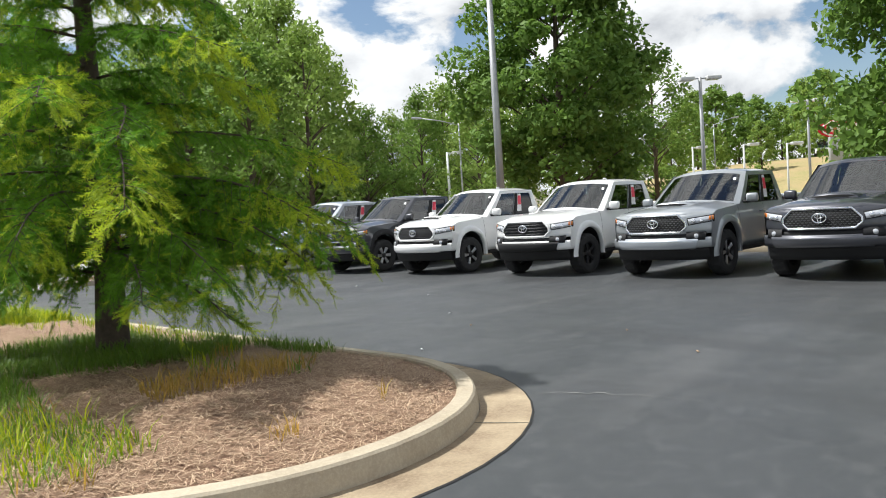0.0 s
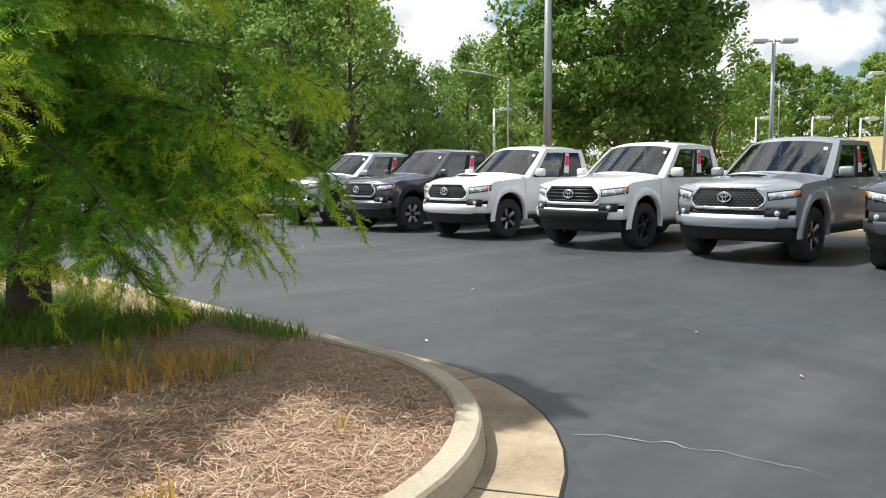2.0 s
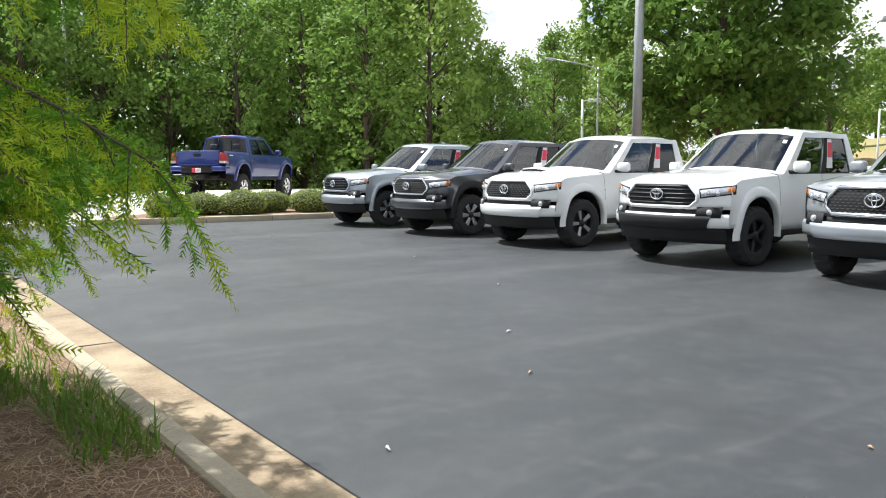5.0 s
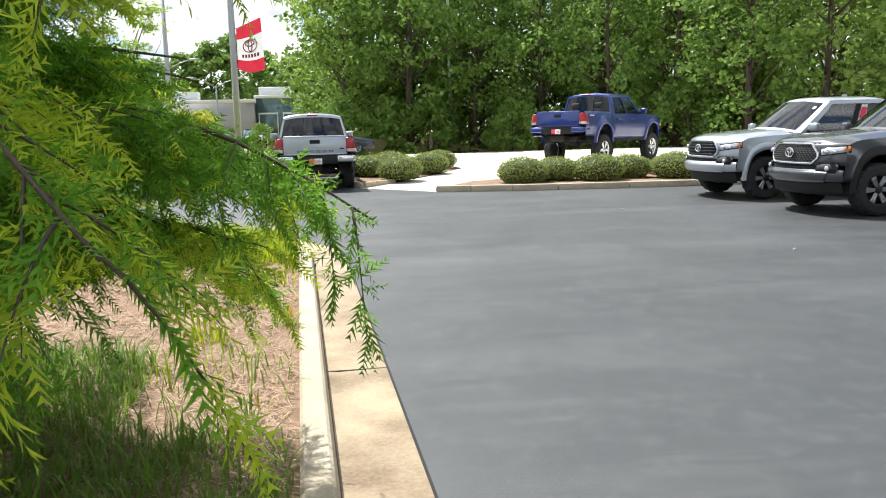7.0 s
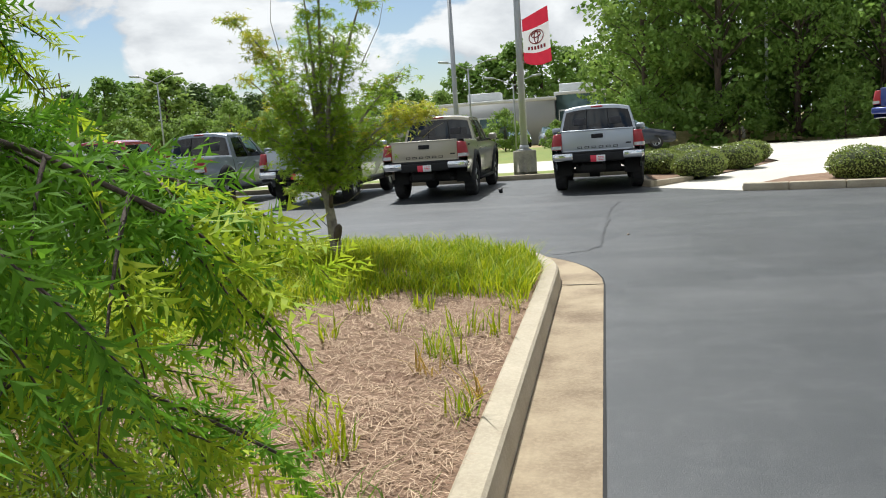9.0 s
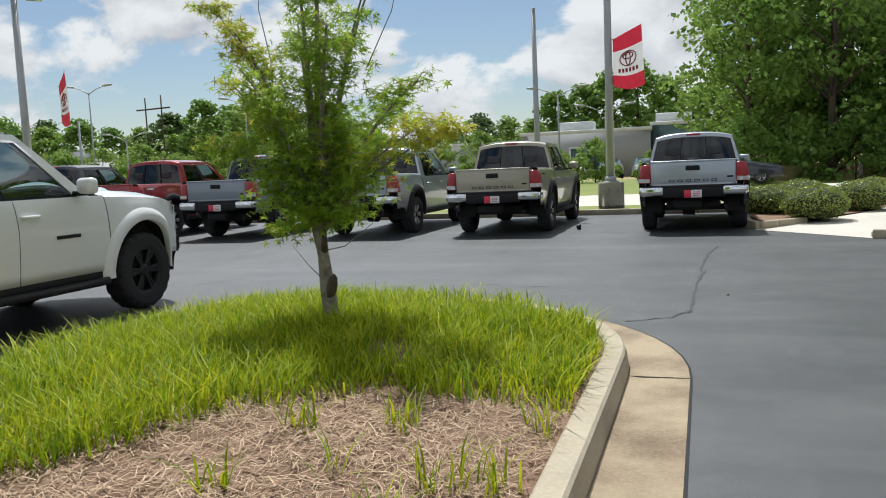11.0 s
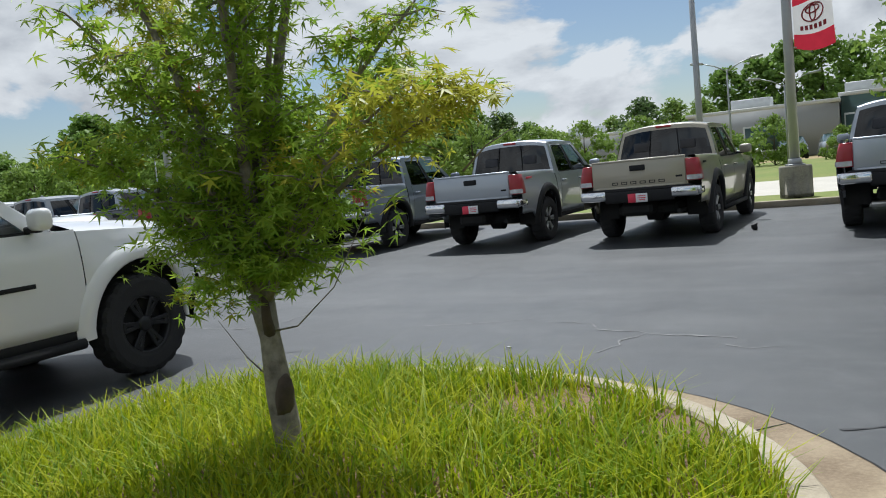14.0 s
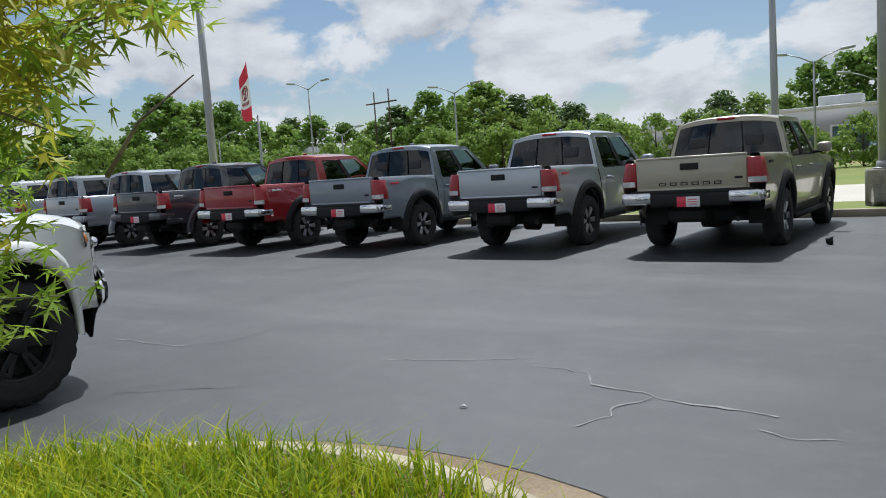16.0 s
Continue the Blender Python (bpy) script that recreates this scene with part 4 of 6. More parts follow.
def build_trucks():
    # the row that looks at the lane
    row = "row of trucks facing the lane"
    X = 7.06
    at = lambda y, dx=0.0, a=0.0: pose(X + dx, y, 0, 0, 0, 180 + a)
    pickup(SILVER, "silver pickup truck with a slatted black grille, at the hedge end", at(14.66), row, grille="slats", decal=None)
    pickup(DARKGRAY, "dark grey pickup truck with black flares and two-tone wheels", at(11.73), row, flares=TRIM, bumper=DARKGRAY, rim_grille=CHROME)
    pickup(WHITE, "white pickup truck with hood scoop and mesh grille", at(8.85), row, scoop=True, rim=ALLOY, style="five")
    pickup(WHITE, "white pickup truck with black lower bumper and black wheels", at(5.75), row, grille="slats", bumper=TRIM, rim=DARKALLOY, style="five")
    pickup(GRAY, "grey metallic pickup truck with hood scoop and mesh grille", at(2.93), row, scoop=True, style="five", rim_grille=CHROME, bumper=SILVER)
    pickup(DARKGRAY, "dark charcoal pickup truck with chrome-rimmed mesh grille", at(0.20), row, scoop=True, style="five", rim_grille=CHROME)
    pickup(SILVER, "silver pickup truck at the near end of the row", at(-2.8), row, scoop=True, style="five")
    # the row that shows its tailgates
    row = "row of trucks with their tailgates to the lane"
    back = lambda x, dy=0.0, a=0.0: pose(x, 19.38 + 5.41 + dy, 0, 0, 0, 90 + a)
    pickup(SILVER, "silver pickup truck with raised black tailgate marks", back(-0.10), row, marks=True, flares=TRIM)
    pickup(TAN, "sand-coloured pickup truck with black flares and raised tailgate marks", back(-3.80), row, marks=True, flares=TRIM, steps=True, decal=TRIM)
    pickup(SILVER, "silver-grey pickup truck with black flares and chrome bumper ends", back(-6.73), row, flares=TRIM, decal=STICKER_RED)
    pickup(BLUEGRAY, "blue-grey pickup truck with black flares and chrome bumper ends", back(-10.0), row, flares=TRIM, decal=STICKER_RED)
    pickup(RED, "red pickup truck with black flares and white bed decal", back(-12.95), row, flares=TRIM, decal=STICKER_WHITE)
    pickup(DARKGRAY, "black-grey pickup truck with body-coloured bumper", back(-16.0), row, tail="body", decal=STICKER_WHITE)
    pickup(SILVER, "silver pickup truck with body-coloured bumper", back(-19.0), row, tail="body")
    pickup(GRAY, "pale grey pickup truck with tinted windows", back(-22.0), row, tail="body")
    pickup(WHITE, "white pickup truck farther along the row", back(-25.0), row)
    pickup(BLUEGRAY, "blue-grey pickup truck at the far end of the row", back(-28.0), row)
    # beside the island
    pickup(WHITE, "white off-road pickup truck with black wheels beside the island", pose(-6.52, 12.42, 0.0, 0, 0, 90), "", rim=DARKALLOY, tyre=1.06, lift=0.03, style="six",
           steps=True, side_marks=True, scoop=True, grille="slats", bumper=WHITE, sticker=False, flares=WHITE)
    # the lifted truck on the street
    pickup(BLUE, "blue lifted pickup truck with chrome wheels on the concrete street", pose(11.2, 26.75, 0.17, 0, 0, 40), "", lift=0.34, tyre=1.22, rim=CHROME, tail="body", sticker=False, decal=STICKER_WHITE)


build_trucks()


# ---- plants ----
rng = np.random.default_rng(7)


def big_mesh(name, verts, faces, smooth=False):
    """A mesh from arrays: verts (n, 3) and faces (m, k)."""
    verts, faces = np.asarray(verts, dtype=np.float32), np.asarray(faces, dtype=np.int32)
    me = bpy.data.meshes.new(name)
    k = faces.shape[1]
    me.vertices.add(len(verts)); me.vertices.foreach_set("co", verts.ravel())
    me.loops.add(faces.size); me.loops.foreach_set("vertex_index", faces.ravel())
    me.polygons.add(len(faces)); me.polygons.foreach_set("loop_start", np.arange(0, faces.size, k, dtype=np.int32))
    me.update(calc_edges=True)
    return me


def scatter(name, tv, tf, rot, pos, size):
    """Many copies of a small shape in one mesh: rot (n, 3, 3), pos (n, 3), size (n,)."""
    tv, tf = np.asarray(tv, dtype=np.float32), np.asarray(tf, dtype=np.int32)
    v = np.einsum("nij,kj->nki", rot, tv) * size[:, None, None] + pos[:, None, :]
    f = tf[None] + (np.arange(len(pos)) * len(tv))[:, None, None]
    return big_mesh(name, v.reshape(-1, 3), f.reshape(-1, tf.shape[1]))


def frames(direction, normal):
    """Turns that carry x to direction and z near to normal."""
    d = direction / np.maximum(1e-9, np.linalg.norm(direction, axis=1))[:, None]
    y = np.cross(normal, d); y /= np.maximum(1e-6, np.linalg.norm(y, axis=1))[:, None]
    z = np.cross(d, y)
    return np.stack([d, y, z], axis=2)


def unit(n):
    v = rng.normal(size=(n, 3))
    return v / np.linalg.norm(v, axis=1)[:, None]


def strands(name, base, tip, width, sag):
    """Thin tapering blades from base to tip, bent by sag: three triangles each as two cells of four points."""
    n = len(base)
    d = tip - base
    side = np.cross(d, np.array([0, 0, 1.0])) + 1e-4
    side = side / np.linalg.norm(side, axis=1)[:, None] * width[:, None]
    mid = base + d * 0.55 + sag
    v = np.stack([base - side, base + side, mid + side * 0.75, mid - side * 0.75, tip + side * 0.08, tip - side * 0.08], axis=1)
    f = np.array([[0, 1, 2, 3], [3, 2, 4, 5]])
    f = f[None] + (np.arange(n) * 6)[:, None, None]
    return big_mesh(name, v.reshape(-1, 3), f.reshape(-1, 4))


LANE = [(-3.6, -2.6), (-1.9, -1.35), (-0.47, 0.31), (0.02, 1.88), (0.09, 7.0)]


def over_lane(p, clear=0.29):
    """Whether a place hangs into the walkway along the kerb."""
    x, y, z = p[0] - 1.98, p[1] + 3.81, p[2] + 0.15
    if z < 0.46 and not (x < -2.3 and y < 4 and z > 0.3):
        return True
    if y > 4.25 and x > -1.9 and z < 3.6 and y - 4.25 > -(x + 1.9) * 0.2:
        return True
    if x > -0.5 and y > 1.2 and z > 1.35 or x > -1.05 and y > 2.5 and z > 1.68:
        return True
    if z > (1.76 if y < 1.5 else 1.88):
        return False
    if x > -0.16 and y > 1.6:
        return True
    for (x0, y0), (x1, y1) in zip(LANE, LANE[1:]):
        dx, dy = x1 - x0, y1 - y0
        q = max(0.0, min(1.0, ((x - x0) * dx + (y - y0) * dy) / (dx * dx + dy * dy)))
        if math.hypot(x - x0 - q * dx, y - y0 - q * dy) < clear:
            return True
    return False


def build_cypress():
    t = thing("cypress_tree", "feathery green cypress with drooping branches on the island", "tree", m=pose(-1.98, 3.81, 0.15))
    bm = tube_bm([(0, 0, -0.1), (0.0, 0, 0.15), (0.02, 0.01, 0.8), (0.0, 0.03, 2.0), (-0.02, 0.0, 3.6), (0, 0, 5.2), (0, 0, 6.3)],
                 [0.21, 0.165, 0.135, 0.115, 0.075, 0.04, 0.01], 14)
    part("trunk", bm, BARK, t)
    pos, way, tips = [], [], []
    n_limb = 100
    for i in range(n_limb + 7):
        h = 0.85 + 5.3 * (i / n_limb) ** 1.25
        az = (i * 2.39996 + rng.normal() * 0.15) % (2 * math.pi)
        if i >= n_limb:                        # the thick low boughs towards the lane
            h, az = 1.30 + 0.06 * (i - n_limb), radians(292 + (i * 23) % 64)
        reach = float(np.interp(h, (0.8, 1.4, 2.1, 3.0, 3.8, 5.0, 6.1), (1.8, 2.5, 3.05, 2.55, 1.85, 1.05, 0.4))) * rng.uniform(0.85, 1.06)
        reach *= float(np.interp(math.degrees(az), (0, 45, 90, 135, 180, 280, 300, 318, 340, 360), (0.72, 0.62, 0.78, 0.9, 1, 1.04, 1.0, 1.02, 0.9, 0.72) if h < 2.0 or i >= n_limb else (0.55, 0.62, 0.78, 0.9, 1, 0.92, 0.74, 0.62, 0.55, 0.55)))
        rise, fall = rng.uniform(0.10, 0.30), rng.uniform(0.20, 0.36)
        if i < n_limb and h > 2.3 and (az < 1.3 or az > 6.0) and i % 3:
            continue
        limb = []
        for s in np.linspace(0, 1, 9):
            bend = az + 0.25 * s * math.sin(i * 1.7)
            o = np.array([math.cos(bend), math.sin(bend), 0.0])
            limb.append(np.array([0, 0, h]) + o * reach * s + np.array([0, 0, reach * (rise * s - (rise + fall * 0.6) * s * s)]))
        while len(limb) > 3 and over_lane(limb[-1]):
            limb.pop()
        if over_lane(limb[-1]):
            continue
        if 4 < len(limb) < 9:
            limb.pop()
        k_max = len(limb) - 1
        twigs = bmesh.new()
        tube_bm([Vector(p) for p in limb], [0.017 * (1 - 0.9 * s) * (0.6 + 0.4 * reach / 3) + 0.002 for s in np.linspace(0, 1, k_max + 1)], 5, twigs)
        n_side = int(12 + reach * 10.5)
        for j in range(n_side):
            s = 0.12 + 0.88 * (j + rng.uniform(0, 0.9)) / n_side
            k = min(k_max - 1, int(s * k_max)); f = s * k_max - k
            p = limb[k] * (1 - f) + limb[k + 1] * f
            along = limb[k + 1] - limb[k]; along /= np.linalg.norm(along)
            sgn = 1 if j % 2 else -1
            across = np.cross(along, [0, 0, 1.0]) * sgn
            length = rng.uniform(0.22, 0.52) * (1.15 - 0.45 * s)
            d0 = along * rng.uniform(0.35, 0.9) + across * rng.uniform(0.35, 0.9) + np.array([0, 0, rng.uniform(-0.4, 0.15)])
            d0 /= np.linalg.norm(d0)
            drop = rng.uniform(0.1, 0.75)
            pts = [p + d0 * length * q + np.array([0, 0, -drop * length * q * q]) for q in np.linspace(0, 1, 6)]
            if any(over_lane(q) for q in pts):
                continue
            tube_bm([Vector(q) for q in pts], [0.0045, 0.004, 0.003, 0.0025, 0.0018, 0.001], 3, twigs, caps=False)
            m = int(11 + length * 50)
            for q in range(m):
                u = (q + 0.5) / m * 4.999
                a = int(u); b = u - a
                c = pts[a] * (1 - b) + pts[a + 1] * b
                dd = pts[a + 1] - pts[a]; dd /= np.linalg.norm(dd)
                lat = np.cross(dd, [0, 0, 1.0]) * (1 if rng.uniform() < 0.5 else -1)
                pos.append(c)
                way.append(dd * rng.uniform(0.2, 1.0) + lat * rng.uniform(0.1, 1.1) + np.array([0, 0, rng.uniform(-0.7, 0.6)]))
                # outer and upper sprays lean to the pale tone, as if sunlit
                tips.append(0.55 * s + 0.45 * u / 5 + rng.normal() * 0.10 + 0.22 * math.sin(i * 2.1 + j * 0.15) + 0.12 * (h > 1.6))
        part("limb", twigs, BARK, t)
    pos, way, tips = np.array(pos), np.array(way), np.array(tips)
    # one feather: two ranks of narrow needles on a stalk
    tv, tf = [], []
    for k in range(6):
        x = 0.05 + 0.95 * k / 5
        ln = 0.30 * (1 - 0.55 * x * x) * (0.8 + 0.4 * ((k * 7) % 5) / 4) + 0.03
        for sgn in (1, -1):
            b = len(tv)
            tv += [(x - 0.058, 0, 0), (x + 0.058, 0, 0), (x + ln * (0.95 + 0.25 * sgn), sgn * ln * 0.8, (-0.4 + 0.5 * (k % 2)) * ln)]
            tf += [(b, b + 1, b + 2)]
    b = len(tv)
    tv += [(0, -0.012, 0), (0, 0.012, 0), (1.12, 0, 0)]; tf += [(b, b + 1, b + 2)]
    up = np.array([0, 0, 1.0]) + 1.0 * rng.normal(size=pos.shape)
    rot = frames(way, up)
    size = rng.uniform(0.06, 0.12, len(pos))
    young = tips > 0.80
    for name, mask, mat, lab in (("needles", ~young, CYPRESS, ""), ("young_needles", young, CYPRESS_TIP, "yellow-green young growth, with sunlit tops put into its colour")):
        ob = part(name, scatter(name, tv, tf, rot[mask], pos[mask], size[mask]), mat, t, lab)
        ob["kind"] = "stuff"


STAR = ([(0, 0, 0), (0.30, 0.10, 0.02), (1.0, 0.0, -0.12), (0.30, -0.10, 0.02), (0.22, 0.24, 0.02), (0.62, 0.66, -0.10), (0.02, 0.28, 0.02), (-0.18, 0.62, -0.10), (-0.10, 0.12, 0.0),
         (0.22, -0.24, 0.02), (0.62, -0.66, -0.10), (0.02, -0.28, 0.02), (-0.18, -0.62, -0.10), (-0.10, -0.12, 0.0)],
        [(0, 3, 2), (0, 2, 1), (0, 1, 5), (0, 5, 4), (0, 6, 7), (0, 7, 8), (0, 10, 3), (0, 9, 10), (0, 12, 11), (0, 13, 12)])


def build_maple():
    base = np.array([-2.52, 9.66, 0.17])
    t = thing("maple_tree", "small young maple with a scarred grey trunk in the grass", "tree", m=pose(*base))
    trunk = tube_bm([(0.03, 0, -0.1), (0.025, 0, 0.1), (0.0, 0, 0.35), (-0.02, 0.0, 0.6), (-0.04, 0, 0.78)], [0.078, 0.060, 0.050, 0.046, 0.052], 12)
    for v in trunk.verts:
        v.co += Vector((noise.noise(v.co * 9), noise.noise(v.co * 9 + Vector((5, 0, 0))), 0)) * 0.012
    part("trunk", trunk, GREYBARK, t)
    knot = tube_bm([(0.0, -0.01, 0.27), (0.035, -0.025, 0.33), (0.06, -0.035, 0.39), (0.072, -0.04, 0.435), (0.075, -0.04, 0.455)], [0.03, 0.04, 0.036, 0.026, 0.008], 9)
    for v in knot.verts:
        v.co += Vector((noise.noise(v.co * 40), noise.noise(v.co * 40 + Vector((5, 0, 0))), noise.noise(v.co * 40 + Vector((0, 7, 0))))) * 0.012
    part("broken_stub", tube_bm([(0.0, -0.02, 0.62), (0.02, -0.05, 0.69), (0.032, -0.062, 0.75), (0.03, -0.066, 0.785)], [0.026, 0.021, 0.017, 0.006], 7), BARK, t)
    part("broken_stub", knot, BARK, t, "dark broken stub on the trunk")
    pos, nor, tint = [], [], []
    stems = [((-0.10, 0.02), 2.75, 0.30), ((0.05, 0.05), 3.0, 0.2), ((0.38, 0.12), 2.6, 0.35), ((-0.55, -0.1), 2.35, 0.5), ((-0.35, 0.45), 2.5, 0.45), ((0.30, -0.40), 2.3, 0.4),
             ((0.72, 0.10), 1.95, 0.5), ((-0.78, 0.15), 2.05, 0.5), ((-0.25, -0.5), 2.0, 0.4), ((0.85, -0.25), 1.62, 0.3), ((1.0, -0.10), 1.60, 0.2), ((-0.55, -0.35), 1.55, 0.4),
             ((0.35, 0.6), 1.9, 0.4), ((-0.85, 0.1), 2.6, 0.2), ((0.55, -0.15), 2.75, 0.2)]
    for i, ((tx, ty), top, spread) in enumerate(stems):
        limbs = bmesh.new()
        a, b = np.array([-0.03, 0, 0.72]), np.array([tx, ty, top - 0.17])
        mid = a * 0.45 + b * 0.55 + np.array([-tx * 0.22, -ty * 0.22, 0.10])
        pts = [(1 - s) ** 2 * a + 2 * s * (1 - s) * mid + s * s * b for s in np.linspace(0, 1, 10)]
        tube_bm([Vector(p) for p in pts], [0.034 * (1 - 0.9 * s) * (1.0 if i < 6 else 0.65 if i < 9 else 0.42) + 0.003 for s in np.linspace(0, 1, 10)], 6, limbs)
        for j in range(27):
            s = rng.uniform(0.14, 1.0)
            p = pts[min(9, int(s * 9.99))]
            d = unit(1)[0]; d[2] = d[2] * 0.35 + 0.12
            ln = rng.uniform(0.14, 0.36) * (1.25 - 0.6 * s)
            e = p + d * ln
            tube_bm([Vector(p), Vector(p + d * ln * 0.5 + np.array([0, 0, 0.02])), Vector(e)], [0.006, 0.004, 0.0015], 4, limbs, caps=False)
            for q in range(int(rng.integers(18, 29))):
                u = rng.uniform(0.25, 1.1)
                pos.append(p + d * ln * u + rng.normal(size=3) * np.array([0.055, 0.055, 0.032]))
                nor.append(np.array([rng.normal() * 0.45, rng.normal() * 0.45, 1.0]))
                tint.append(s * 0.5 + rng.uniform(0, 0.45) + 0.35 * (i in (9, 10)) * s + 0.25 * (i in (3, 13, 7)))
        part("limb", limbs, GREYBARK, t)
    # a low tuft on the trunk side
    for q in range(130):
        pos.append(np.array([-0.30, -0.05, 0.80]) + rng.normal(size=3) * np.array([0.10, 0.07, 0.05])); nor.append(np.array([rng.normal() * 0.4, rng.normal() * 0.4, 1.0])); tint.append(rng.uniform(0.4, 1.0))
    pos, nor, tint = np.array(pos), np.array(nor), np.array(tint)
    d = unit(len(pos)); d[:, 2] -= 0.35
    rot = frames(d, nor)
    size = rng.uniform(0.040, 0.070, len(pos))
    young = tint > 0.84
    for name, mask, mat, lab in (("leaves", ~young, MAPLE, ""), ("young_leaves", young, MAPLE_TIP, "yellow and bronze young leaves")):
        ob = part(name, scatter(name, *STAR, rot[mask], pos[mask], size[mask]), mat, t, lab)
        ob["kind"] = "stuff"
    for pts in (((-0.03, 0, 0.62), (0.18, -0.05, 0.66), (0.42, -0.10, 0.82), (0.62, -0.12, 1.10)), ((-0.04, 0, 0.42), (-0.12, -0.04, 0.52), (-0.24, -0.06, 0.68)),
                ((-0.05, 0, 0.9), (-0.3, -0.1, 1.12), (-0.55, -0.2, 1.22)), ((0.4, 0, 1.9), (0.62, -0.05, 2.25), (0.7, 0, 2.6)), ((-0.4, 0.1, 2.0), (-0.48, 0.1, 2.4), (-0.44, 0.1, 2.75)),
                ((0.9, 0.1, 1.2), (1.0, 0.1, 1.28), (1.12, 0.12, 1.34))):
        part("twig", tube_bm([Vector(p) for p in pts], [0.0048 - 0.0036 * k / (len(pts) - 1) for k in range(len(pts))], 5), GREYBARK, t, "bare twig")


def shade_of(x, y):
    return noise.noise((x * 0.9, y * 0.9, 3.1))


def build_grass():
    # "dark" blades carry the tree's shade in their colour
    zone = {"green": [], "dry": [], "dark": []}
    inner = R - 0.56

    def inside(x, y):
        dy = 0 if Y0 < y < Y1 else min(abs(y - Y0), abs(y - Y1))
        return math.hypot(x - CX, dy) < inner

    for _ in range(150000):
        x, y = rng.uniform(CX - inner, CX + inner), rng.uniform(Y0 - inner, Y1 + inner)
        if not inside(x, y):
            continue
        w = shade_of(x, y)
        u = rng.uniform()
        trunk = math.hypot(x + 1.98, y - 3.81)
        edge = float(np.interp(x, (-3.4, -2.7, -2.35, -2.0, -1.5, -0.6), (3.8, 5.9, 6.7, 7.45, 8.1, 8.2))) + 0.30 * w
        if y > edge:
            thin = 0.5 * max(0, 0.35 - (y - edge)) / 0.35 + 0.45 * (w < -0.42) + 0.5 * (x > -1.3 and y > 10.5 and w > -0.15)
            if u < 0.56 - thin:
                zone["green"].append((x, y))
        elif x < -3.3 + 0.4 * w and y > 0.35:
            if y > 5:
                if u < 0.5:
                    zone["green"].append((x, y))
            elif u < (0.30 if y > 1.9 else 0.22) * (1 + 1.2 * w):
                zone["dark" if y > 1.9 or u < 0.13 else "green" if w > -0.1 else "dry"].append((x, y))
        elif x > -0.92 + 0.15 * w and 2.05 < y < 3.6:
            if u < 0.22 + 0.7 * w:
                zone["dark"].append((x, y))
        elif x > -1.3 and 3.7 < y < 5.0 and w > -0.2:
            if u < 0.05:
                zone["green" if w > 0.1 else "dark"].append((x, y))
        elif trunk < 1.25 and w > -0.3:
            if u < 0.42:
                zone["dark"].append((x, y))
        elif x > -1.35 and 5.0 < y < 7.3 and shade_of(x * 2.2, y * 2.2) > 0.20:
            if u < 0.24:
                zone["green"].append((x, y))
        elif -2.75 + 0.2 * w < x < -1.5 and 1.15 < y < 1.75 and shade_of(x * 1.8 + 4, y * 1.8) > -0.15:
            if u < 0.20:
                zone["dry" if w < 0.25 else "dark"].append((x, y))
        elif shade_of(x * 3.1, y * 3.1 + 9) > 0.46 and u < 0.25:
            zone["green" if w > 0 else "dry"].append((x, y))
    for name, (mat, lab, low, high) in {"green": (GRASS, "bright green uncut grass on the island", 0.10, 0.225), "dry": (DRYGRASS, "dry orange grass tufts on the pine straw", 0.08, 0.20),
                                        "dark": (SHADEGRASS, "grass with the tree's shade put into its darker green", 0.08, 0.19)}.items():
        xy = np.array(zone[name])
        n = len(xy)
        base = np.column_stack([xy, [bed_z(x, y) - 0.01 for x, y in xy]])
        lean = rng.normal(size=(n, 2)) * 0.55
        h = rng.uniform(low, high, n) * (1 + 0.25 * np.array([shade_of(x * 1.3, y * 1.3) for x, y in xy]))
        tip = base + np.column_stack([lean * h[:, None], h * rng.uniform(0.75, 1.0, n)])
        sag = np.column_stack([-lean * h[:, None] * 0.16, h * 0.13])
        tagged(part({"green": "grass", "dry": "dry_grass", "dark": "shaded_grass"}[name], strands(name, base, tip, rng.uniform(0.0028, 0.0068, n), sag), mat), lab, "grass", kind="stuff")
    # pine straw
    pts = []
    while len(pts) < 72000:
        x, y = rng.uniform(CX - inner, CX + inner), rng.uniform(Y0 - inner, 8.2)
        if inside(x, y):
            pts.append((x, y))
    xy = np.array(pts)
    n = len(xy)
    z = np.array([bed_z(x, y) for x, y in xy]) + rng.uniform(0.002, 0.03, n)
    base = np.column_stack([xy, z])
    a = rng.uniform(0, 2 * math.pi, n)
    ln = rng.uniform(0.05, 0.14, n)
    tip = base + np.column_stack([np.cos(a) * ln, np.sin(a) * ln, rng.normal(size=n) * 0.012])
    sag = np.column_stack([-np.sin(a) * 0.008, np.cos(a) * 0.008, rng.uniform(-0.002, 0.014, n)])
    tagged(part("pine_straw", strands("pine_straw", base, tip, rng.uniform(0.0013, 0.0030, n), sag), STRAW), "loose dry brown pine straw", "pine straw", kind="stuff")


DIAMOND = ([(-0.5, 0, 0), (0, -0.33, 0.10), (0.55, 0, 0), (0, 0.33, 0.10)], [(0, 1, 2), (0, 2, 3)])


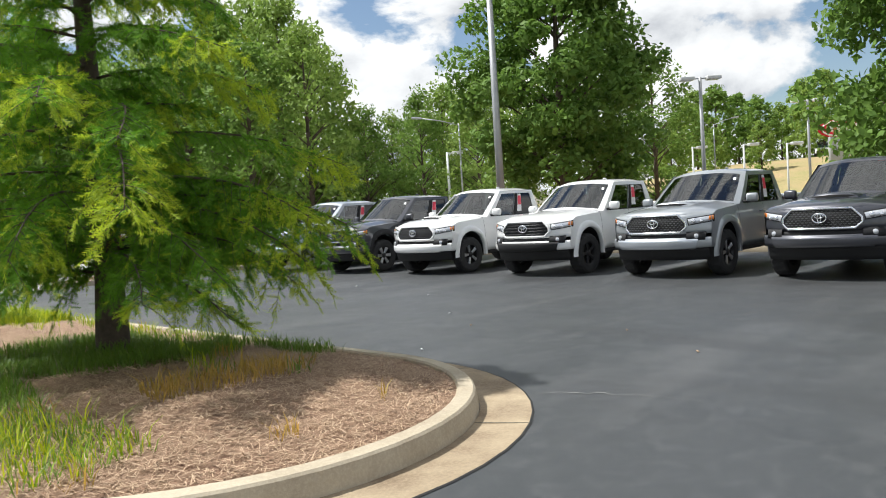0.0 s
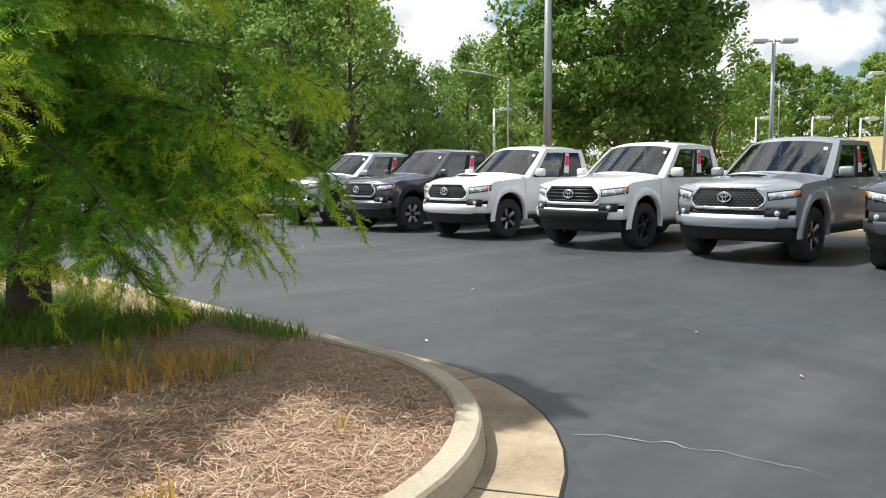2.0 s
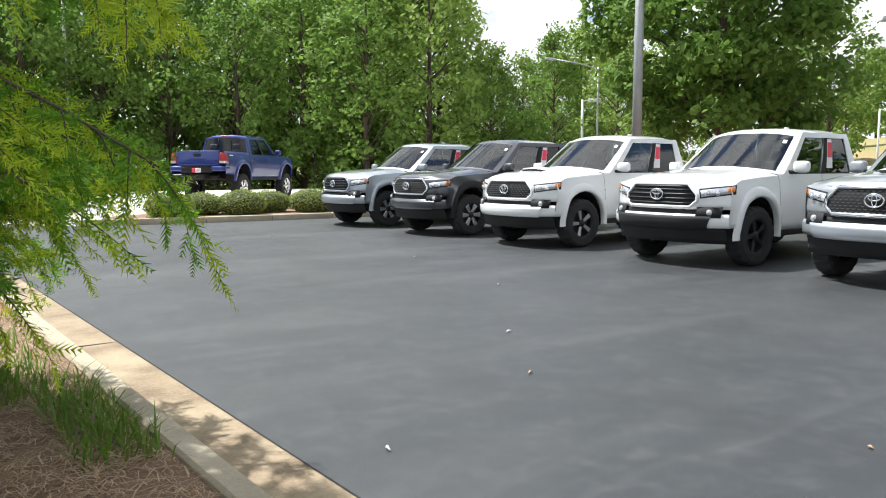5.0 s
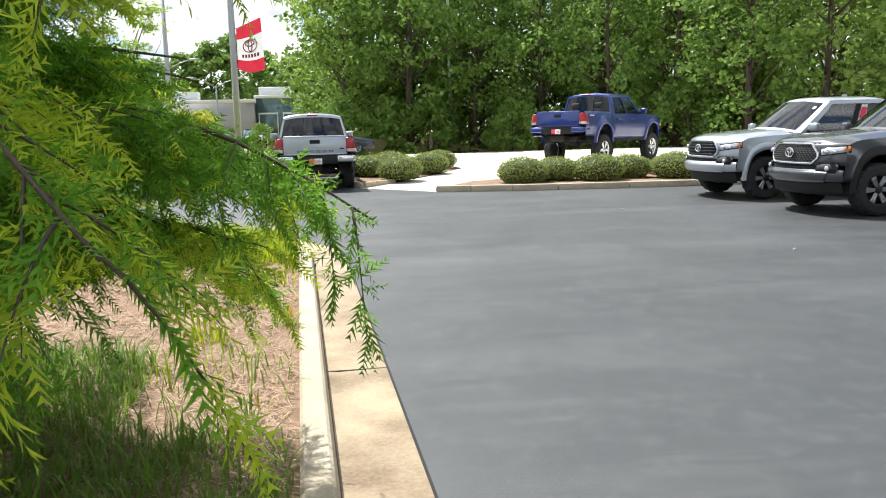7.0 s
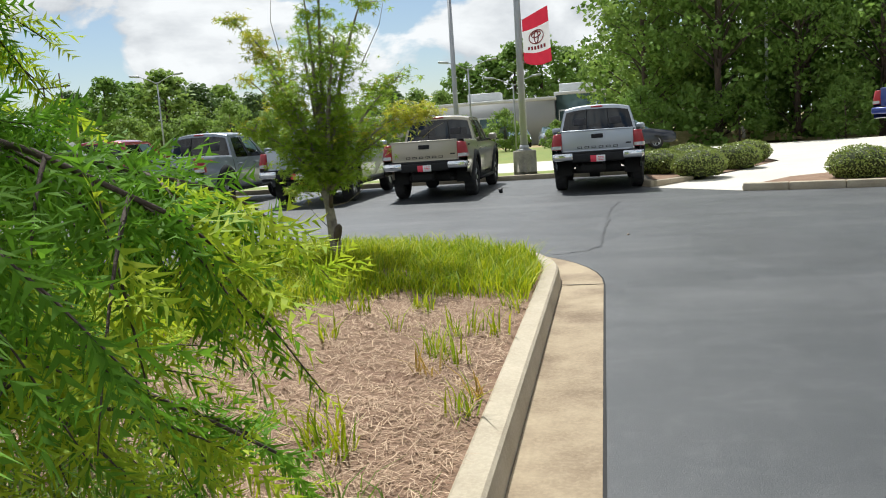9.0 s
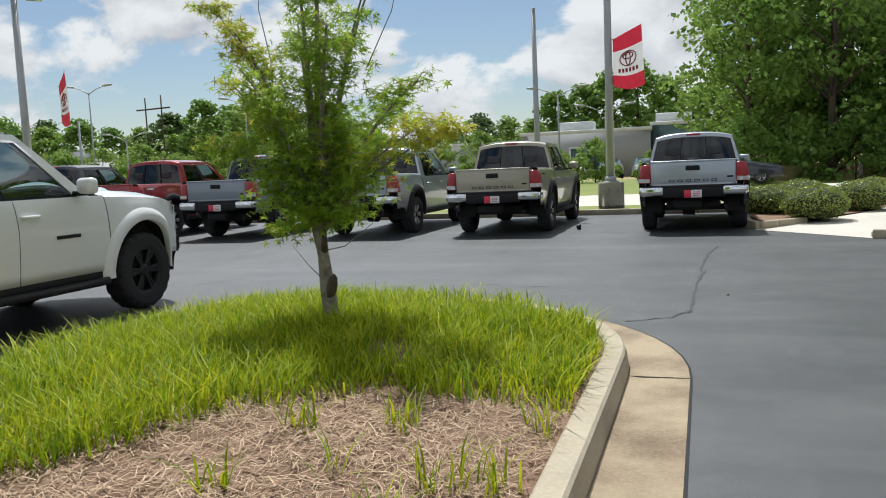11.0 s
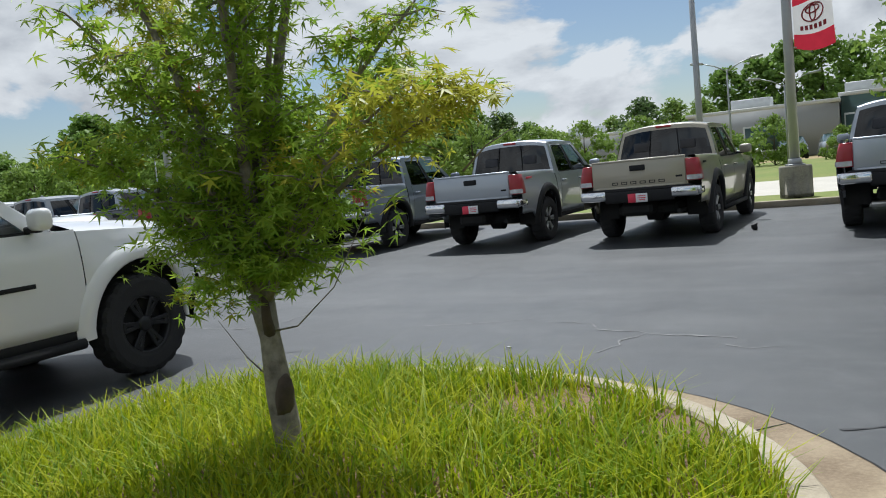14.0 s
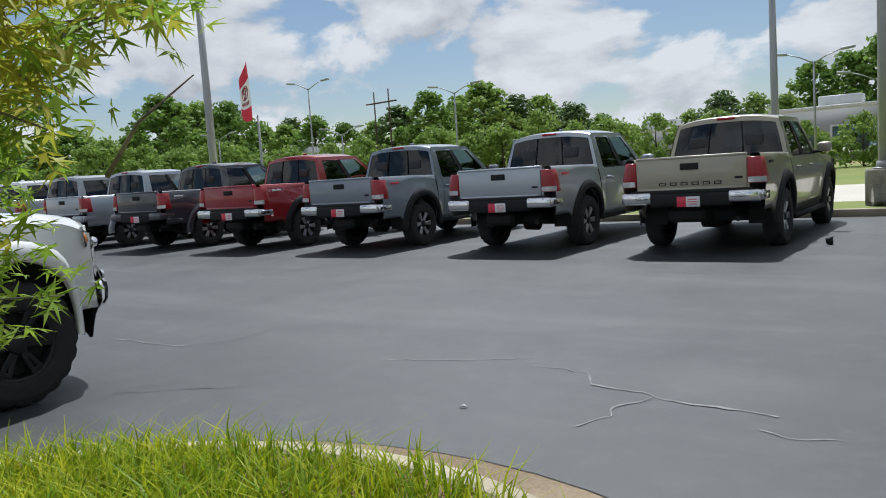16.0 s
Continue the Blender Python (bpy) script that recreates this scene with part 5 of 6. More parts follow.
def tree_shapes(name, height, low, radius, leaf, n, clumps, power=1.0, trunk=0.16, seed=1):
    """A trunk with limbs, and a crown of leaves gathered in uneven clumps."""
    global rng
    rng = np.random.default_rng(seed)
    bm = tube_bm([(0, 0, -0.3), (0.05, 0, height * 0.3), (-0.05, 0.05, height * 0.65), (0, 0, height * 0.95)], [trunk, trunk * 0.8, trunk * 0.45, 0.02], 8)
    centres = []
    for k in range(clumps):
        v = rng.uniform(0, 1) ** 0.8
        z = low + (height - low) * v
        r = radius * (math.sin(math.pi * min(1, 0.16 + 0.84 * v)) ** 0.7) * power ** v
        a = k * 2.39996 + rng.normal() * 0.3
        q = r * rng.uniform(0.25, 1.0) ** 0.6
        c = np.array([q * math.cos(a), q * math.sin(a), z + rng.normal() * 0.2])
        centres.append(c)
        if k % 3 == 0:
            z0 = max(0.4, z - q * 0.7)
            tube_bm([Vector((0, 0, z0)), Vector((c[0] * 0.5, c[1] * 0.5, z0 + (z - z0) * 0.65)), Vector(c)], [trunk * 0.28, trunk * 0.16, 0.01], 5, bm)
    centres = np.array(centres)
    which = rng.integers(0, clumps, n)
    spread = rng.uniform(0.55, 1.25, clumps) * radius * 0.27
    off = unit(n) * (rng.uniform(0.15, 1, n) ** 0.5)[:, None] * np.array([1, 1, 0.75])
    pos = centres[which] + off * spread[which][:, None]
    nor = off + np.array([0, 0, 0.7]) + 0.5 * rng.normal(size=(n, 3))
    rot = frames(unit(n), nor)
    crown = scatter("crown", *DIAMOND, rot, pos, leaf * rng.uniform(0.6, 1.25, n))
    return from_bm("trunk", bm), crown


def plant(shapes, mat, m, label, group="", name="tree", bark=BARK):
    t = thing(name, label, "tree", group, m)
    part("trunk", shapes[0], bark, t)
    part("crown", shapes[1], mat, t)
    return t


def build_trees():
    r = random.Random(5)
    oak = tree_shapes("oak", 9.6, 1.9, 3.1, 0.21, 30000, 130, seed=11, trunk=0.17)
    plant(oak, OAK, pose(18.2, 12.4, 0, 0, 0, 40) @ Matrix.Diagonal((1.17, 1.17, 1.1, 1)), "broad dark green shade tree behind the trucks")
    plant(oak, OAK, pose(15.0, -0.2, 0, 0, 0, 160), "broad green shade tree behind the dark trucks")
    A = [tree_shapes("a%d" % k, 13.0, 0.4, 3.6, 0.32, 5600, 130, seed=20 + k, trunk=0.2) for k in range(3)]
    B = [tree_shapes("b%d" % k, 4.6, 0.1, 2.6, 0.30, 3000, 45, seed=40 + k, trunk=0.1) for k in range(2)]
    F = [tree_shapes("f%d" % k, 12.0, 0.3, 3.7, 0.62, 2500, 110, seed=70 + k, trunk=0.2) for k in range(3)]
    woods = "woods beyond the street"

    def stand(x, y, shapes, mat, s, label, group, wide=1.0):
        z = ground_height(x, y)
        m = pose(x, y, z - 0.1, 0, 0, r.uniform(0, 360)) @ Matrix.Diagonal((wide * s * r.uniform(0.88, 1.12), wide * s * r.uniform(0.88, 1.12), s, 1))
        t = plant(shapes, mat, None, label, group)
        t.matrix_basis = m

    # dark woods beyond the street, in three ranks
    for rank in range(3):
        for a in np.arange(3.2 + rank * 1.3, 50, 4.6 - rank * 0.4):
            d = 47 + rank * 6.5 + r.uniform(-1.5, 1.5) - (4 if a > 30 else 0)
            x, y = -0.4 + d * math.sin(radians(a)), 0.3 + d * math.cos(radians(a))
            mat = (LEAF_A, LEAF_A, LEAF_B)[r.randrange(3)]
            s = r.uniform(0.8, 1.15) * (1 + 0.15 * rank) * (0.60 if a > 37 else 1.0)
            stand(x, y, A[r.randrange(3)], mat, s, "tall leafy tree in the dark woods", woods)
    for a in np.arange(3, 50, 6):
        d = 43 + r.uniform(-1, 1.5)
        stand(-0.4 + (d + 9) * math.sin(radians(a + 3)), 0.3 + (d + 9) * math.cos(radians(a + 3)), B[r.randrange(2)], LEAF_A, r.uniform(0.9, 1.2), "leafy shrub inside the woods", woods)
        stand(-0.4 + d * math.sin(radians(a)), 0.3 + d * math.cos(radians(a)), B[r.randrange(2)], LEAF_A, r.uniform(0.5, 0.8), "leafy undergrowth shrub at the edge of the woods", woods)
    # thinner wood behind the shade tree, then the trees on the bank
    for a in np.arange(50, 64, 2.4):
        d = r.uniform(62, 80)
        stand(-3 + d * math.sin(radians(a)), -2 + d * math.cos(radians(a)), A[r.randrange(3)], (LEAF_A, LEAF_B)[r.randrange(2)], r.uniform(0.75, 1.05), "tall tree behind the lamps", woods)
    for a in np.arange(62, 88, 1.35):
        d = r.uniform(92, 125)
        stand(-3 + d * math.sin(radians(a)), -2 + d * math.cos(radians(a)), (F[r.randrange(3)]), (LEAF_B, LEAF_A, LEAF_A)[r.randrange(3)],
              r.uniform(0.55, 0.9), "green tree along the top of the bank", "trees on the bank")
    for a in np.arange(60, 84, 3.0):
        d = r.uniform(74, 84)
        if 70 < a < 79:
            continue
        stand(-3 + d * math.sin(radians(a)), -2 + d * math.cos(radians(a)), F[r.randrange(3)], LEAF_B, r.uniform(0.36, 0.52), "young street tree on the bank", "trees on the bank")
    # far tree line on the other side
    far = "far line of trees"
    for rank in range(2):
        for a in np.arange(-72, -4, 1.95):
            d = 100 + rank * 22 + r.uniform(-6, 6)
            tall = (0.80 + 0.16 * math.sin(a * 0.35) + (0.12 if a < -48 else 0)) * (0.72 if a > -22 else 1)
            kind = r.random()
            shapes, mat = (F[r.randrange(3)], LEAF_C) if kind < 0.2 else (F[r.randrange(3)], (LEAF_A, LEAF_B)[kind > 0.7])
            stand(d * math.sin(radians(a)), 6 + d * math.cos(radians(a)), shapes, mat, tall * r.uniform(0.72, 1.1), "tree in the far line of trees", far, 1.3)
    for a in np.arange(-10, 3.5, 1.9):
        d = 104 + r.uniform(-4, 8)
        stand(d * math.sin(radians(a)), 6 + d * math.cos(radians(a)), F[r.randrange(3)], LEAF_A, r.uniform(0.85, 1.15), "tall tree behind the far building", far, 1.2)
    for a in np.arange(-68, -22, 2.4):
        d = r.uniform(64, 80)
        stand(d * math.sin(radians(a)), 6 + d * math.cos(radians(a)), B[r.randrange(2)], LEAF_B, r.uniform(0.8, 1.25), "rounded green shrub before the far trees", far)
    for x, y, s in ((-8.5, 52, 0.55), (-6.2, 54, 0.6), (-14.5, 58, 0.8), (-3.0, 56, 0.42), (-19, 60, 0.85), (-11.5, 56, 0.45)):
        stand(x, y, B[0], LEAF_B, s, "small rounded tree on the far lawn", "small trees on the far lawn")


def hedge_shapes(seed):
    global rng
    rng = np.random.default_rng(seed)
    bm = bmesh.new()
    bmesh.ops.create_icosphere(bm, subdivisions=3, radius=1)
    for v in bm.verts:
        k = 0.90 + 0.10 * noise.noise(v.co * 2.3 + Vector((seed, 0, 0)))
        v.co = Vector((v.co.x * 0.60 * k, v.co.y * 0.60 * k, 0.28 + v.co.z * 0.34 * k))
    n = 3000
    u = unit(n)
    k = np.array([0.93 + 0.12 * noise.noise(Vector(p) * 2.3 + Vector((seed, 0, 0))) for p in u]) * rng.uniform(0.95, 1.06, n)
    pos = u * k[:, None] * np.array([0.62, 0.62, 0.36]) + np.array([0, 0, 0.28])
    keep = pos[:, 2] > 0.02
    rot = frames(unit(n), u + 0.7 * rng.normal(size=(n, 3)))
    return from_bm("core", bm), scatter("leaves", *DIAMOND, rot[keep], pos[keep], rng.uniform(0.03, 0.055, keep.sum()))


def build_hedges():
    H = [hedge_shapes(3), hedge_shapes(8)]
    spots = [(4.7, 18.55, 0.07, 1.0), (5.65, 18.95, 0.08, 0.95), (6.55, 18.5, 0.07, 1.05), (7.55, 19.0, 0.09, 0.95), (8.5, 18.45, 0.07, 1.05), (9.7, 18.6, 0.07, 1.0),
             (2.1, 21.2, 0.09, 1.0), (1.35, 22.5, 0.09, 1.0), (3.2, 23.2, 0.10, 1.0), (2.2, 24.3, 0.1, 1.05), (3.9, 25.5, 0.12, 0.95)]
    for i, (x, y, z, s) in enumerate(spots):
        t = thing("hedge_bush", "clipped round green boxwood bush in pine straw", "bush", "clipped bushes by the drive", pose(x, y, z, 0, 0, i * 47) @ Matrix.Diagonal((s, s, s, 1)))
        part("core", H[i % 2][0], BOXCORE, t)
        ob = part("leaves", H[i % 2][1], BOX, t)
        ob["kind"] = "stuff"


build_cypress()
build_maple()
build_grass()
build_trees()
build_hedges()


# ---- beds, drive, kerbs by the street ----
def sheet(points, z, bm=None, top=None):
    bm = bm or bmesh.new()
    vs = [bm.verts.new((x, y, z if top is None else top(x, y))) for x, y in points]
    bm.faces.new(vs)
    return bm


def kerb_run(points, label, name="kerb", w=0.15, h=0.14):
    """A kerb along points, length by length."""
    t = thing(name, label, "kerb")
    t["kind"] = "structure"
    for (x0, y0), (x1, y1) in zip(points, points[1:]):
        d = Vector((x1 - x0, y1 - y0, 0))
        m = Matrix.Translation(((x0 + x1) / 2, (y0 + y1) / 2, h / 2 - 0.01)) @ Matrix.Rotation(math.atan2(d.y, d.x), 4, "Z")
        part("kerb_length", box_bm(d.length - 0.006, w, h + 0.02, m, 0.02, 2), CONCRETE, t)
    return t


def build_beds():
    rows = [[(0.95, 19.9, 0.004), (1.75, 19.0, 0.004), (2.55, 18.05, 0.004)], [(1.9, 21.0, 0.04), (2.7, 20.2, 0.04), (3.6, 19.5, 0.04)],
            [(3.1, 22.4, 0.09), (4.2, 21.6, 0.09), (5.4, 20.7, 0.09)], [(4.6, 25.2, 0.13), (7.0, 23.6, 0.13), (12.5, 21.6, 0.13)], [(4.4, 29.0, 0.15), (12, 27, 0.15), (34, 22.0, 0.15)],
            [(4.4, 38.0, 0.16), (16, 38, 0.16), (50, 34, 0.16)]]
    structure("driveway", grid("driveway", rows), PALE, "pale concrete drive up to the street", "driveway")
    bed = [(1.05, 20.1), (1.9, 21.1), (3.1, 22.5), (4.5, 25.2), (4.3, 28.6), (1.3, 28.6), (1.25, 25.1), (0.95, 22.0)]
    structure("planting_bed_2", from_bm("bed", sheet(bed, 0, top=lambda x, y: 0.10 + 0.05 * (x < 1.5) + 0.02 * (y > 24)), False), SOIL, "pine straw bed with clipped bushes", "planting bed")
    bed = [(2.75, 18.2), (5.2, 17.55), (8.4, 17.25), (12.9, 17.2), (12.9, 21.5), (5.5, 20.75), (3.7, 19.6)]
    structure("planting_bed_3", from_bm("bed", sheet(bed, 0, top=lambda x, y: 0.11), False), SOIL, "pine straw bed with clipped bushes along the lot", "planting bed")
    kerb_run([(2.55, 18.12), (3.3, 17.88), (4.2, 17.66), (5.2, 17.48), (6.8, 17.30), (8.4, 17.18), (10.4, 17.12), (12.9, 17.1)], "tan concrete kerb along the clipped bushes")
    kerb_run([(2.6, 18.2), (3.7, 19.55), (5.45, 20.7)], "low kerb along the drive", h=0.09)
    kerb_run([(1.9, 20.95), (1.35, 20.35), (1.05, 20.05), (0.88, 20.6), (0.88, 22.5), (1.0, 25.05)], "stained concrete kerb at the bush bed")
    kerb_run([(-60, 25.08), (-40, 25.08), (-30, 25.08), (-24, 25.08), (-18, 25.08), (-12, 25.08), (-9, 25.08), (-6, 25.08), (-3, 25.08), (0, 25.08), (1.0, 25.08)], "concrete kerb at the head of the stalls")
    kerb_run([(12.95, 17.1), (12.95, 11), (12.95, 5), (12.95, -1), (12.95, -8), (12.95, -20)], "concrete kerb behind the truck row")
    rows = [[(x, y, 0.12 + (0.05 if 13.5 < x < 18 else 0)) for x in (13.0, 13.6, 15.0, 17.5, 20.5)] for y in (-30, -10, 0, 8, 17, 24)]
    structure("planting_bed_4", grid("planting_bed_4", rows), SOIL, "strip of pine straw behind the truck row", "planting bed")
    # a low brown berm across the street
    rows = []
    for x in np.linspace(-1.5, 10, 13):
        rows.append([(x, 46 + dy, 0.05 + 0.75 * math.sin(math.pi * min(1, max(0, (x + 1.5) / 11.5))) ** 0.6 * h) for dy, h in ((-1.2, 0), (-0.4, 0.8), (0.4, 1.0), (1.6, 0.9), (3, 0.4))])
    structure("earth_berm", grid("earth_berm", rows), BANK, "low brown earth berm before the woods", "berm")


# ---- poles, flags, signs ----
def flag(m, mirrored=False, lean=0.35, width=0.85):
    t = thing("flag", "red and white banner with an oval emblem on a pole", "flag", "banners on the poles", m)
    sx = 1

    def at(u, v, off=0.0):
        sway = 0.05 * math.sin(u * 4 + v * 2.2) * u
        top = 1.28 + lean * u
        z = v * top
        return (u * width * (1 - 0.08 * v), sway + off, z - 0.10 * math.sin(u * 3.1) * (1 - v))

    part("cloth_bottom", patch("cloth", lambda u, v: at(u, v), 0, 1, 0, 0.24, 9, 5), FLAGRED, t)
    part("cloth_middle", patch("cloth", lambda u, v: at(u, v), 0, 1, 0.24, 0.72, 9, 7), FLAGWHITE, t)
    part("cloth_top", patch("cloth", lambda u, v: at(u, v), 0, 1, 0.72, 1.0, 9, 5), FLAGRED, t)
    for side in (-1, 1):
        bm = bmesh.new()
        for cu, cv, a, b, n in ((0.5, 0.54, 0.27, 0.125, 26), (0.5, 0.585, 0.17, 0.05, 22), (0.5, 0.54, 0.075, 0.115, 22)):
            tube_bm([Vector(at(cu + a * math.cos(t_), cv + b * math.sin(t_), side * 0.004)) for t_ in np.linspace(0, 2 * math.pi, n)], [0.016] * n, 4, bm, caps=False)
        part("emblem", bm, FLAGINK, t)
        for k in range(6):
            u0 = 0.17 + k * 0.115
            part("lettering_bar", patch("bar", lambda u, v: at(u, v, side * 0.005), u0, u0 + 0.075, 0.30, 0.37, 3, 3), FLAGINK, t)
    for z in (0.02, 1.28):
        part("bracket", tube_bm([(-0.14, 0, z), (0.05, 0, z)], [0.012, 0.012], 6), STEEL, t)
    return t


def lamp_pole(x, y, z0, height, label, w=0.11, base=0.75, heads=2, arm=0.0, turn=0.0, mat=None, name="lamp_pole", head=True, block=0.36):
    mat = mat or STEEL
    t = thing(name, label, "lamp pole", "", pose(x, y, z0, 0, 0, turn))
    if base:
        bm = lathe_bm([(0.001, base), (block * 0.94, base), (block, base - 0.04), (block, 0.0), (block, -0.1)], 28)
        bmesh.ops.rotate(bm, matrix=Matrix.Rotation(math.pi / 2, 3, "X"), verts=bm.verts)
        for v in bm.verts:
            v.co.z = abs(v.co.z)
        part("footing", bm, STAINED, t, "stained round concrete footing")
        part("base_plate", box_bm(w * 3.2, w * 3.2, 0.03, Matrix.Translation((0, 0, base + 0.015)), 0.008, 1), mat, t)
        part("collar", tube_bm([(0, 0, base + 0.02), (0, 0, base + 0.16)], [w * 1.45, w * 1.2], 12), mat, t)
    part("pole", tube_bm([(0, 0, base), (0, 0, height * 0.5), (0, 0, height)], [w, w * 0.9, w * 0.72], 12), mat, t)
    if head:
        sides = (1, -1)[:heads]
        for s in sides:
            if arm:
                part("arm", tube_bm([(0, 0, height - 0.1), (s * arm * 0.5, 0, height + 0.22), (s * arm, 0, height + 0.42)], [0.035, 0.03, 0.025], 7), mat, t)
                hd = box_bm(0.62, 0.24, 0.12, Matrix.Translation((s * (arm + 0.28), 0, height + 0.45)) @ Matrix.Rotation(-0.1 * s, 4, "Y"), 0.04, 2)
                part("lamp_head", hd, mat, t)
            else:
                part("arm", box_bm(0.30, 0.06, 0.06, Matrix.Translation((s * 0.17, 0, height - 0.06))), mat, t)
                hd = box_bm(0.66, 0.42, 0.17, Matrix.Translation((s * 0.62, 0, height - 0.05)), 0.03, 2)
                h = part("lamp_head", hd, WHITEMETAL, t)
                part("lens", box_bm(0.5, 0.34, 0.02, Matrix.Translation((s * 0.62, 0, height - 0.142)), 0.006, 1), LENS, h)
    return t


def build_poles():
    lamp_pole(-2.40, 27.40, 0.02, 8.6, "grey steel lamp pole on a stained concrete footing", w=0.115, turn=20)
    flag(pose(-2.27, 27.40, 3.42, 0, 0, 0))
    lamp_pole(-4.47, 27.4, 0.02, 5.75, "plain thin grey pole behind the sand truck", w=0.085, base=0, head=False, name="flag_pole")
    lamp_pole(-23.05, 27.4, 0.02, 8.1, "grey steel lamp pole with two heads, beside the far trucks", w=0.15, turn=45)
    flag(pose(-21.6, 27.6, 3.55, 0, 0, 118), lean=0.75, width=0.9)
    lamp_pole(-21.15, 27.9, 0.02, 3.6, "thin pole that carries the far banner", w=0.05, base=0, head=False, name="flag_pole")
    lamp_pole(14.0, 11.9, 0.14, 8.0, "tall grey lamp pole with flat heads behind the trucks", w=0.125, turn=90)
    lamp_pole(30.0, 12.8, -0.05, 6.8, "white lamp pole with two flat heads in the next lot", w=0.10, turn=135, base=0.6)
    lamp_pole(30.0, 29.0, 0.1, 4.75, "short white lamp post with one flat head", w=0.09, heads=1, turn=-45, mat=WHITEMETAL, base=0)
    lamp_pole(30.3, 28.2, 0.1, 6.4, "thin street lamp with a long sloping arm", w=0.06, heads=1, arm=2.2, turn=135, base=0)
    for x, y, h in ((45, 20.65, 4.5), (45, 17.2, 4.35), (45, 14.5, 4.15)):
        lamp_pole(x, y, ground_height(x, y), h - ground_height(x, y), "short white lamp post on the bank", w=0.07, heads=1, turn=-45, mat=WHITEMETAL, base=0)
    lamp_pole(45, 13.2, ground_height(45, 13.2), 6.6, "tall white lamp pole at the foot of the bank", w=0.09, turn=135, base=0)
    lamp_pole(60, 26, ground_height(60, 26), 5.6, "thin street lamp on the bank", w=0.06, heads=1, arm=1.6, turn=-45, base=0)
    lamp_pole(8.36, 47.0, 0.1, 13.0, "tall thin white pole before the woods", w=0.09, base=0, head=False, mat=WHITEMETAL, name="utility_pole")
    for x, y, h in ((-7.7, 50, 5.2), (-5.3, 52, 4.2), (-37.3, 50, 4.2), (-40.1, 50, 7.6), (-27.9, 50, 6.0), (-50, 50, 4.8)):
        lamp_pole(x, y, 0.0, h, "thin street lamp with two arms across the street", w=0.06, arm=1.15, base=0, turn=10)
    lamp_pole(-59.0, 80, 0, 10.6, "dark utility pole above the far trees", w=0.10, base=0, head=False, mat=BARK, name="utility_pole")
    lamp_pole(-56.9, 80, 0, 10.8, "dark utility pole above the far trees", w=0.10, base=0, head=False, mat=BARK, name="utility_pole")
    t = thing("crossbar", "dark crossbar between the two utility poles", "crossbar")
    part("bar", tube_bm([(-60.2, 80, 9.3), (-55.8, 80, 9.4)], [0.09, 0.09], 6), BARK, t)
    # bollard post by the berm
    t = thing("marker_post", "pale square marker post at the street", "post", m=pose(6.9, 45.2, 0.1))
    part("post", box_bm(0.16, 0.16, 1.0, Matrix.Translation((0, 0, 0.5)), 0.015, 1), PALE, t)
    # oval sign on a grey slab
    z = ground_height(70, 19.2)
    t = thing("pylon_sign", "red oval sign on a grey slab by the drive", "sign", m=pose(70, 19.2, z, 0, 0, 40))
    part("slab", box_bm(0.5, 1.7, 5.6 - z, Matrix.Translation((0, 0, (5.6 - z) / 2)), 0.04, 1), CLADDING, t)
    ov = bmesh.new()
    for x in (-0.25, 0.25):
        ov.faces.new([ov.verts.new((x, 1.65 * math.cos(a), 6.3 - z + 0.78 * math.sin(a))) for a in np.linspace(0, 2 * math.pi, 33)[:-1]])
    part("oval_panel", ov, FLAGRED, t)
    bm = tube_bm([(-0.27, 1.5 * math.cos(a), 6.3 - z + 0.66 * math.sin(a)) for a in np.linspace(0, 2 * math.pi, 33)], [0.07] * 33, 5, caps=False)
    part("rim_line", bm, STICKER_WHITE, t)
    for y in (-0.8, 0.0, 0.8):
        part("sign_bar", box_bm(0.03, 0.5, 0.55, Matrix.Translation((-0.27, y, 6.3 - z)), 0.01, 1), STICKER_WHITE, t)


# ---- far buildings, far cars ----
def building(x0, x1, y0, y1, h, label, mat, bays):
    t = thing("commercial_building", label, "building")
    part("wall", box_bm(x1 - x0, y1 - y0, h, Matrix.Translation(((x0 + x1) / 2, (y0 + y1) / 2, h / 2))), mat, t)
    part("roof", box_bm(x1 - x0 + 0.3, y1 - y0 + 0.3, 0.3, Matrix.Translation(((x0 + x1) / 2, (y0 + y1) / 2, h + 0.15)), 0.03, 1), WHITEMETAL, t)
    part("roof_unit", box_bm(3.2, 2.0, 0.9, Matrix.Translation((x0 + (x1 - x0) * 0.4, y0 + 4, h + 0.75)), 0.05, 1), WHITEMETAL, t)
    step = min(4.0, (x1 - x0) / bays)
    for k in range(bays):
        w = part("window", box_bm(step * 0.8, 0.08, h * 0.55, Matrix.Translation((x0 + step * (k + 0.5), y0 - 0.03, h * 0.42)), 0.02, 1), WHITEMETAL, t)
        part("pane", box_bm(step * 0.72, 0.04, h * 0.48, Matrix.Translation((x0 + step * (k + 0.5), y0 - 0.08, h * 0.42))), GREENGLASS, w)
    return t


